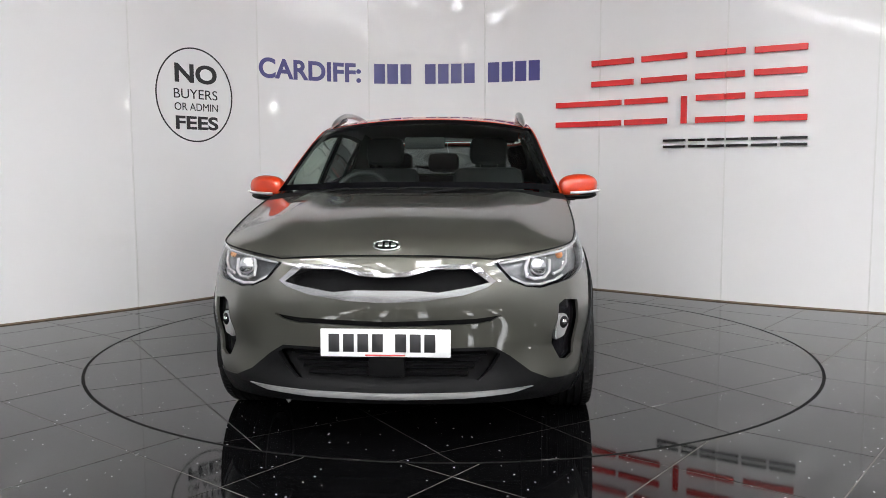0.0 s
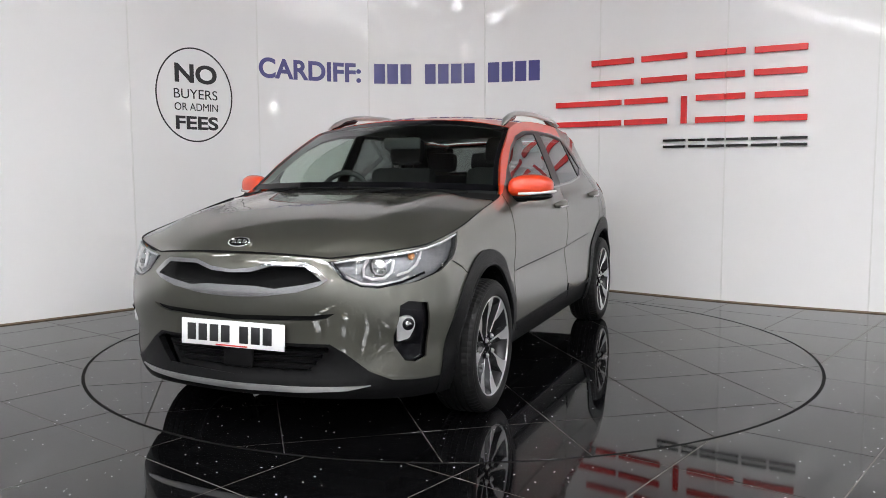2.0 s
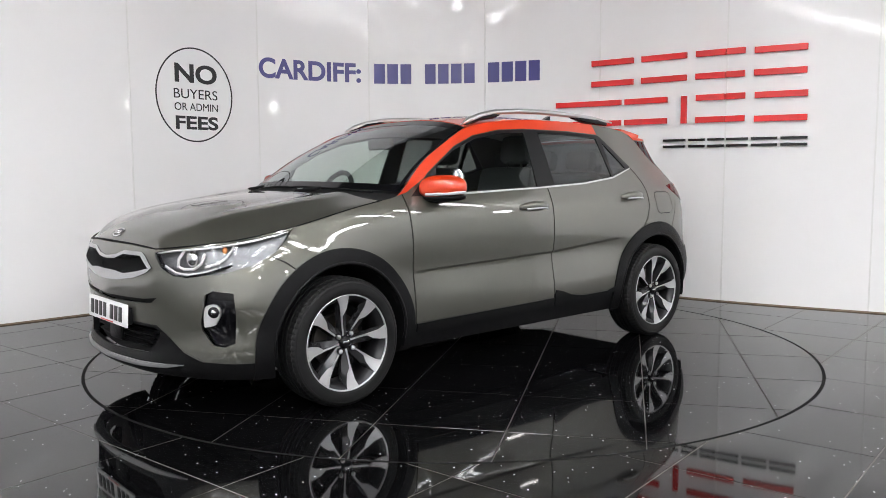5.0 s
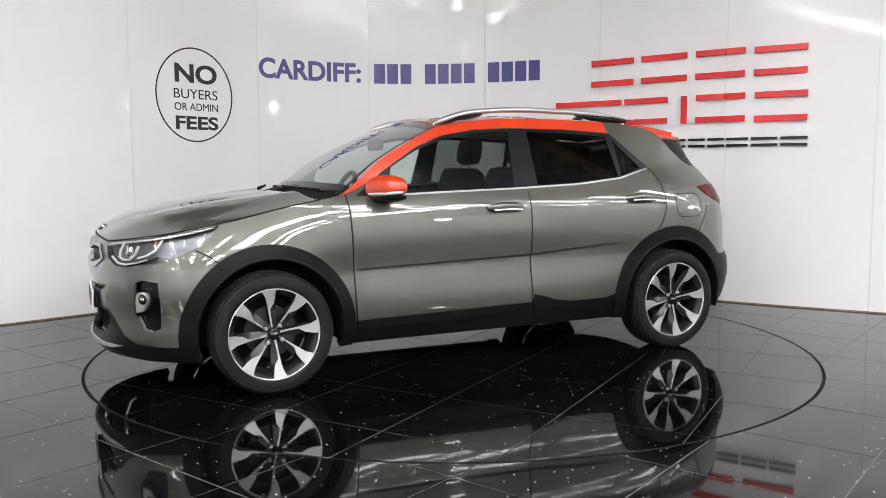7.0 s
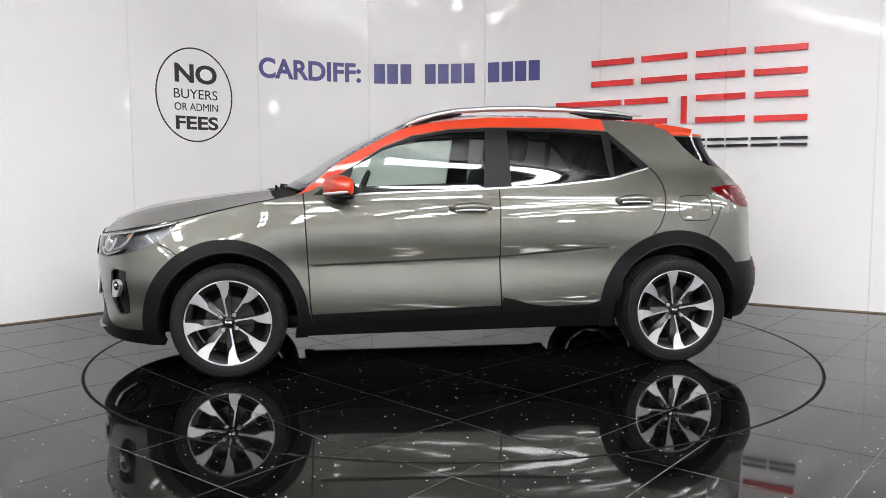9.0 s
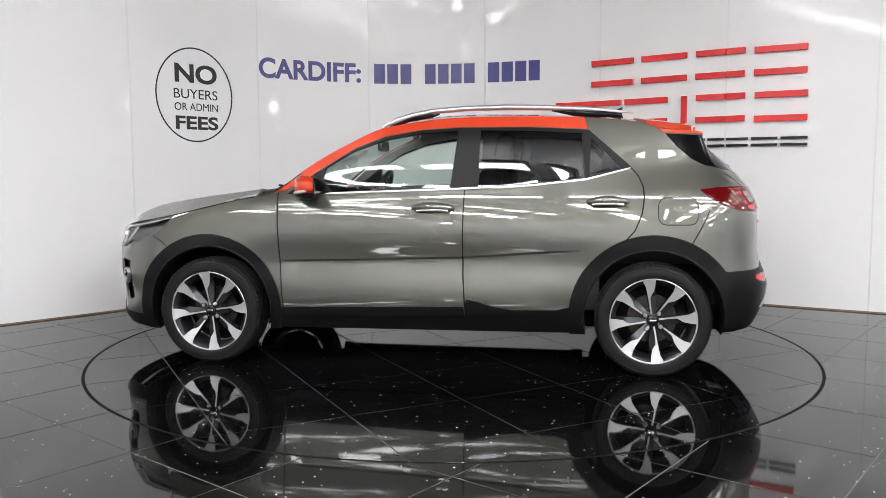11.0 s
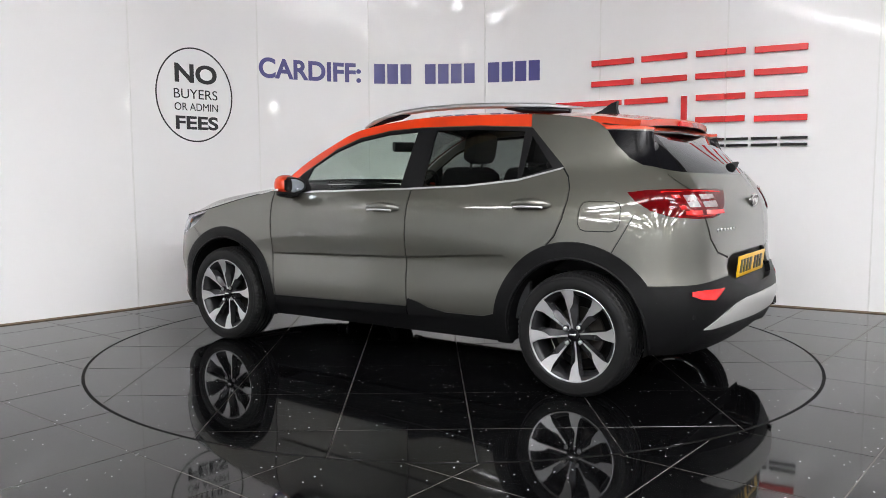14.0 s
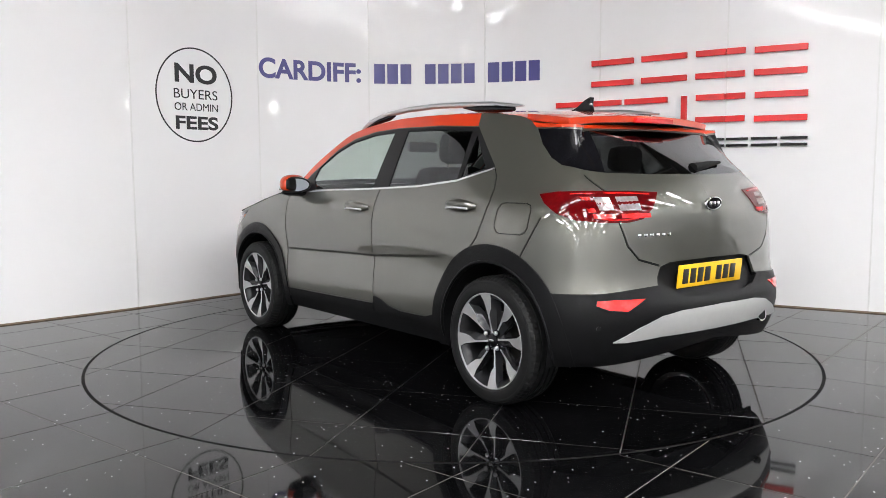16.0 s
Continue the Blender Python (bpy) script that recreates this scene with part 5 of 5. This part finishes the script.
def letters(name, body, i, s, z, height, width, mat, thick, parent=None, bold=0.0):
    """Raised text whose capitals are of that height and whose line is of that width, from its lower left corner."""
    c = bpy.data.curves.new(name, "FONT")
    c.body, c.size, c.extrude, c.offset = body, 1.0, 0.0, bold
    ob = new(name, c)
    bpy.context.view_layer.update()
    me = bpy.data.meshes.new_from_object(ob.evaluated_get(bpy.context.evaluated_depsgraph_get()))
    bpy.data.objects.remove(ob)
    co = np.array([v.co[:] for v in me.vertices])
    lo, hi = co.min(0), co.max(0)
    for v in me.vertices:
        v.co = ((v.co.x - lo[0]) / (hi[0] - lo[0]) * width, 0.0, (v.co.y - lo[1]) / (hi[1] - lo[1]) * height)
    bm = bmesh.new()
    bm.from_mesh(me)
    r = bmesh.ops.extrude_face_region(bm, geom=list(bm.faces))
    for v in r["geom"]:
        if isinstance(v, bmesh.types.BMVert):
            v.co.y -= thick
    ob = part(name, bm, mat, parent, smooth=False)
    return on_panel(ob, i, s, z, 0.001)


def plank(name, i, s0, s1, z0, z1, mat, thick, parent=None, slant=0.0):
    """A flat bar on panel i; runs on round the joint where it passes it."""
    n = max(1, int((s1 - s0) / 0.08))
    xs = [(s1 - s0) * k / n for k in range(n + 1)]
    bm = prism(bmesh.new(), [(x, 0) for x in xs] + [(x + slant, z1 - z0) for x in xs[::-1]], 0, -thick)
    return on_panel(part(name, bm, mat, parent, smooth=False), i, s0, z0, 0.001)


def build_signs():
    badge = tagged(empty("round_notice"), "black ring notice with lettering on the white wall", "sign")
    bm = bmesh.new()
    lathe(bm, [(0.386, 0), (0.386, -0.003), (0.374, -0.003), (0.374, 0)], 72, closed=True, m=Matrix.Diagonal((1, 1, 1.06, 1)))
    on_panel(part("ring", bm, BLACK_INK, badge), 2, 0.612, 1.809, 0.001)
    letters("word", "NO", 2, 0.416, 1.91, 0.165, 0.425, BLACK_INK, 0.002, badge, 0.03)
    letters("word", "BUYERS", 2, 0.402, 1.775, 0.083, 0.44, BLACK_INK, 0.002, badge)
    letters("word", "OR ADMIN", 2, 0.405, 1.672, 0.066, 0.438, BLACK_INK, 0.002, badge)
    letters("word", "FEES", 2, 0.412, 1.508, 0.118, 0.43, BLACK_INK, 0.002, badge, 0.03)
    line = tagged(empty("contact_line"), "navy lettering and number bars on the white wall", "sign")
    letters("word", "CARDIFF:", 3, 0.010, 2.016, 0.192, 1.045, NAVY, 0.002, line, 0.03)
    # the number stays plain bars, one a digit
    for i, a, w, n in ((4, 0.043, 0.131, 3), (4, 0.551, 0.131, 4), (5, 0.024, 0.1385, 4)):
        for k in range(n):
            plank("digit_bar", i, a + w * k + 0.008, a + w * (k + 1) - 0.016, 2.012, 2.207, NAVY, 0.002, line)
    # the maker's sign: two rows of red shapes, one a letter cell, and a black row below
    sign = tagged(empty("raised_sign"), "raised red and black acrylic sign shapes on the white wall", "sign")
    t = 0.03
    m5, m6, m7 = 5, 6, 7
    rows = [(m5, 1.10, 1.168, m6, 0.0, 0.341, 1.91, 2.15), (m6, 0.425, 0.845, None, 0, 0, 1.91, 2.15), (m6, 0.930, 1.184, m7, 0.0, 0.150, 1.91, 2.15), (m7, 0.225, 0.63, None, 0, 0, 1.91, 2.143),
            (m5, 0.74, 1.168, m6, 0.0, 0.225, 1.545, 1.78), (m6, 0.265, 0.672, None, 0, 0, 1.545, 1.78), (m6, 0.806, 0.852, None, 0, 0, 1.54, 1.776), (m6, 0.938, 1.184, m7, 0.0, 0.157, 1.54, 1.778), (m7, 0.236, 0.642, None, 0, 0, 1.532, 1.776)]
    for i, a, b, j, c, d, z0, z1 in rows:
        bars = ((z0, z0 + 0.05), (z1 - 0.05, z1)) if b - a > 0.06 or j else ((z0, z1),)
        for p, q in bars:
            plank("sign_bar", i, a, b, p, q, SIGN_RED, t, sign)
            if j:
                plank("sign_bar", j, c, d, p, q, SIGN_RED, t, sign)
    for i, a, b in ((6, 0.643, 0.845), (6, 0.875, 1.02), (6, 1.045, 1.185), (7, 0.01, 0.19), (7, 0.215, 0.42), (7, 0.445, 0.65)):
        for p, q in ((1.331, 1.352), (1.385, 1.406)):
            plank("sign_bar", i, a, b, p, q, SIGN_BLACK, 0.02, sign)


build_signs()

# ---- floor and turntable: polished tiles with sunk joints ----
TILE_SIZE, JOINT_W = 0.6, 0.0045


def tile_mesh(poly, name):
    """A tile from its outline, with a small eased edge down to the joint."""
    n = len(poly)
    c = np.mean(poly, axis=0)
    top = [c + (np.array(q) - c) * (1 - 0.0015 / max(0.05, np.hypot(*(np.array(q) - c)))) for q in poly]
    V = [(x, y, 0.0) for x, y in top] + [(x, y, -0.0012) for x, y in poly] + [(x, y, -0.006) for x, y in poly]
    Fc = [tuple(range(n))] + [(i, n + i, n + (i + 1) % n, (i + 1) % n) for i in range(n)] + [(n + i, 2 * n + i, 2 * n + (i + 1) % n, n + (i + 1) % n) for i in range(n)]
    return mesh_of(name, V, Fc, TILE)


def clip_in(poly, r):
    """Keeps what of a convex polygon lies in the circle."""
    out = [np.array(q, float) for q in poly]
    for k in range(160):
        a = 2 * math.pi * k / 160
        nrm = np.array((math.cos(a), math.sin(a)))
        res = []
        for i in range(len(out)):
            p, q = out[i], out[(i + 1) % len(out)]
            dp, dq = p @ nrm - r, q @ nrm - r
            if dp <= 0:
                res.append(p)
            if (dp < 0) != (dq < 0) and dp != dq:
                res.append(p + (q - p) * dp / (dp - dq))
        out = res
        if len(out) < 3:
            return []
    return out


def clip_out(poly, r):
    """Keeps what of a square lies outside the circle, as one outline."""
    pts = dense(poly, 0.02)
    out = [np.array(q) for q in pts if np.hypot(*q) >= r]
    if len(out) < 3:
        return []
    if len(out) == len(pts):
        return [np.array(q, float) for q in poly]
    # start the run where the outline comes out of the circle, then close it along the circle
    k0 = next(k for k in range(len(pts)) if np.hypot(*pts[k]) >= r and np.hypot(*pts[k - 1]) < r)
    run = []
    for k in range(len(pts)):
        q = pts[(k0 + k) % len(pts)]
        if np.hypot(*q) < r:
            break
        run.append(q)
    a, b = math.atan2(run[-1][1], run[-1][0]), math.atan2(run[0][1], run[0][0])
    d = (b - a + math.pi) % (2 * math.pi) - math.pi
    m = max(2, int(abs(d) * r / 0.04))
    arc = [np.array((r * math.cos(a + d * i / m), r * math.sin(a + d * i / m))) for i in range(m + 1)]
    return run + arc


def tile_squares(p0, angle, reach, centre=(0, 0)):
    e = np.array((math.cos(radians(angle)), math.sin(radians(angle))))
    f = np.array((-e[1], e[0]))
    h = JOINT_W / 2
    n = int(reach / TILE_SIZE) + 2
    for i in range(-n, n + 1):
        for j in range(-n, n + 1):
            a = np.array(p0) + e * TILE_SIZE * i + f * TILE_SIZE * j
            yield [a + e * h + f * h, a + e * (TILE_SIZE - h) + f * h, a + e * (TILE_SIZE - h) + f * (TILE_SIZE - h), a + e * h + f * (TILE_SIZE - h)]


def build_floor():
    x0, x1, y0, y1, _ = HALL
    bm = bmesh.new()
    box(bm, x0, x1, y0, y1, -0.2, -0.0012)
    floor = tagged(part("floor", bm, GROUT, None, "polished black tiled floor with grey joints"), kind="structure")
    near, far = [], []
    for sq in tile_squares((0.0, -2.39), 51.8, 24):
        c = np.mean(sq, axis=0)
        if not (x0 < c[0] < x1 and y0 < c[1] < y1):
            continue
        poly = clip_out(sq, DISC_R + 0.010)
        if len(poly) < 3:
            continue
        (near if -4.5 < c[0] < 4.5 and -4.0 < c[1] < 3.4 else far).append(poly)
    for poly in near:
        c = np.mean(poly, axis=0)
        ob = new("floor_tile", tile_mesh([q - c for q in poly], "floor_tile"))
        ob.location = (*c, 0)
        ob.parent = floor
    V, Fc = [], []
    for poly in far:
        k = len(V)
        V += [(q[0], q[1], 0.0) for q in poly]
        Fc.append(tuple(range(k, k + len(poly))))
    ob = new("far_tiles", mesh_of("far_tiles", V, Fc, TILE))
    ob.parent = floor
    tagged(ob, kind="stuff")


def build_rim():
    ob = part("disc_rim", lathe(bmesh.new(), [(DISC_R + 0.001, -0.0004), (DISC_R + 0.010, -0.0004), (DISC_R + 0.010, -0.02), (DISC_R + 0.001, -0.02)], 160, pose(0, 0, 0, 90), closed=True), RING, None, "dark gap ring round the turntable")
    tagged(ob, kind="structure")


def build_turntable():
    tt = tagged(empty("turntable"), "round turntable of polished black tiles flush with the floor", "turntable")
    bm = bmesh.new()
    bmesh.ops.create_cone(bm, cap_ends=True, segments=160, radius1=DISC_R - 0.004, radius2=DISC_R - 0.004, depth=0.02, matrix=pose(0, 0, -0.0112))
    part("bed", bm, GROUT, tt, "grey jointed bed", smooth=False)
    part("edge", lathe(bmesh.new(), [(DISC_R - 0.006, -0.02), (DISC_R - 0.006, -0.0005), (DISC_R + 0.001, -0.0005), (DISC_R + 0.001, -0.02)], 160, pose(0, 0, 0, 90)), RING, tt, "dark steel edge")
    m, n = np.array((0.811, 0.585)), np.array((-0.585, 0.811))
    p0 = m * 0.57 + n * 1.22
    for sq in tile_squares(p0, math.degrees(math.atan2(m[1], m[0])), 3.4):
        if min(np.hypot(*q) for q in sq) > DISC_R + 0.5:
            continue
        poly = clip_in(sq, DISC_R - 0.007)
        if len(poly) < 3:
            continue
        c = np.mean(poly, axis=0)
        ob = new("disc_tile", tile_mesh([q - c for q in poly], "disc_tile"))
        ob.location = (*c, 0)
        ob.parent = tt
    return tt


build_floor()
build_rim()
TABLE = build_turntable()


def motions():
    ox, oy = CAR_ON_DISC
    rows = []
    for t, a in TURN:
        c, s = math.cos(radians(a)), math.sin(radians(a))
        rows.append((t, pose(ox * c - oy * s, ox * s + oy * c, 0, 0, 0, a)))
    walk(CAR, rows)
    walk(TABLE, [(t, pose(0, 0, 0, 0, 0, a)) for t, a in TURN])


motions()
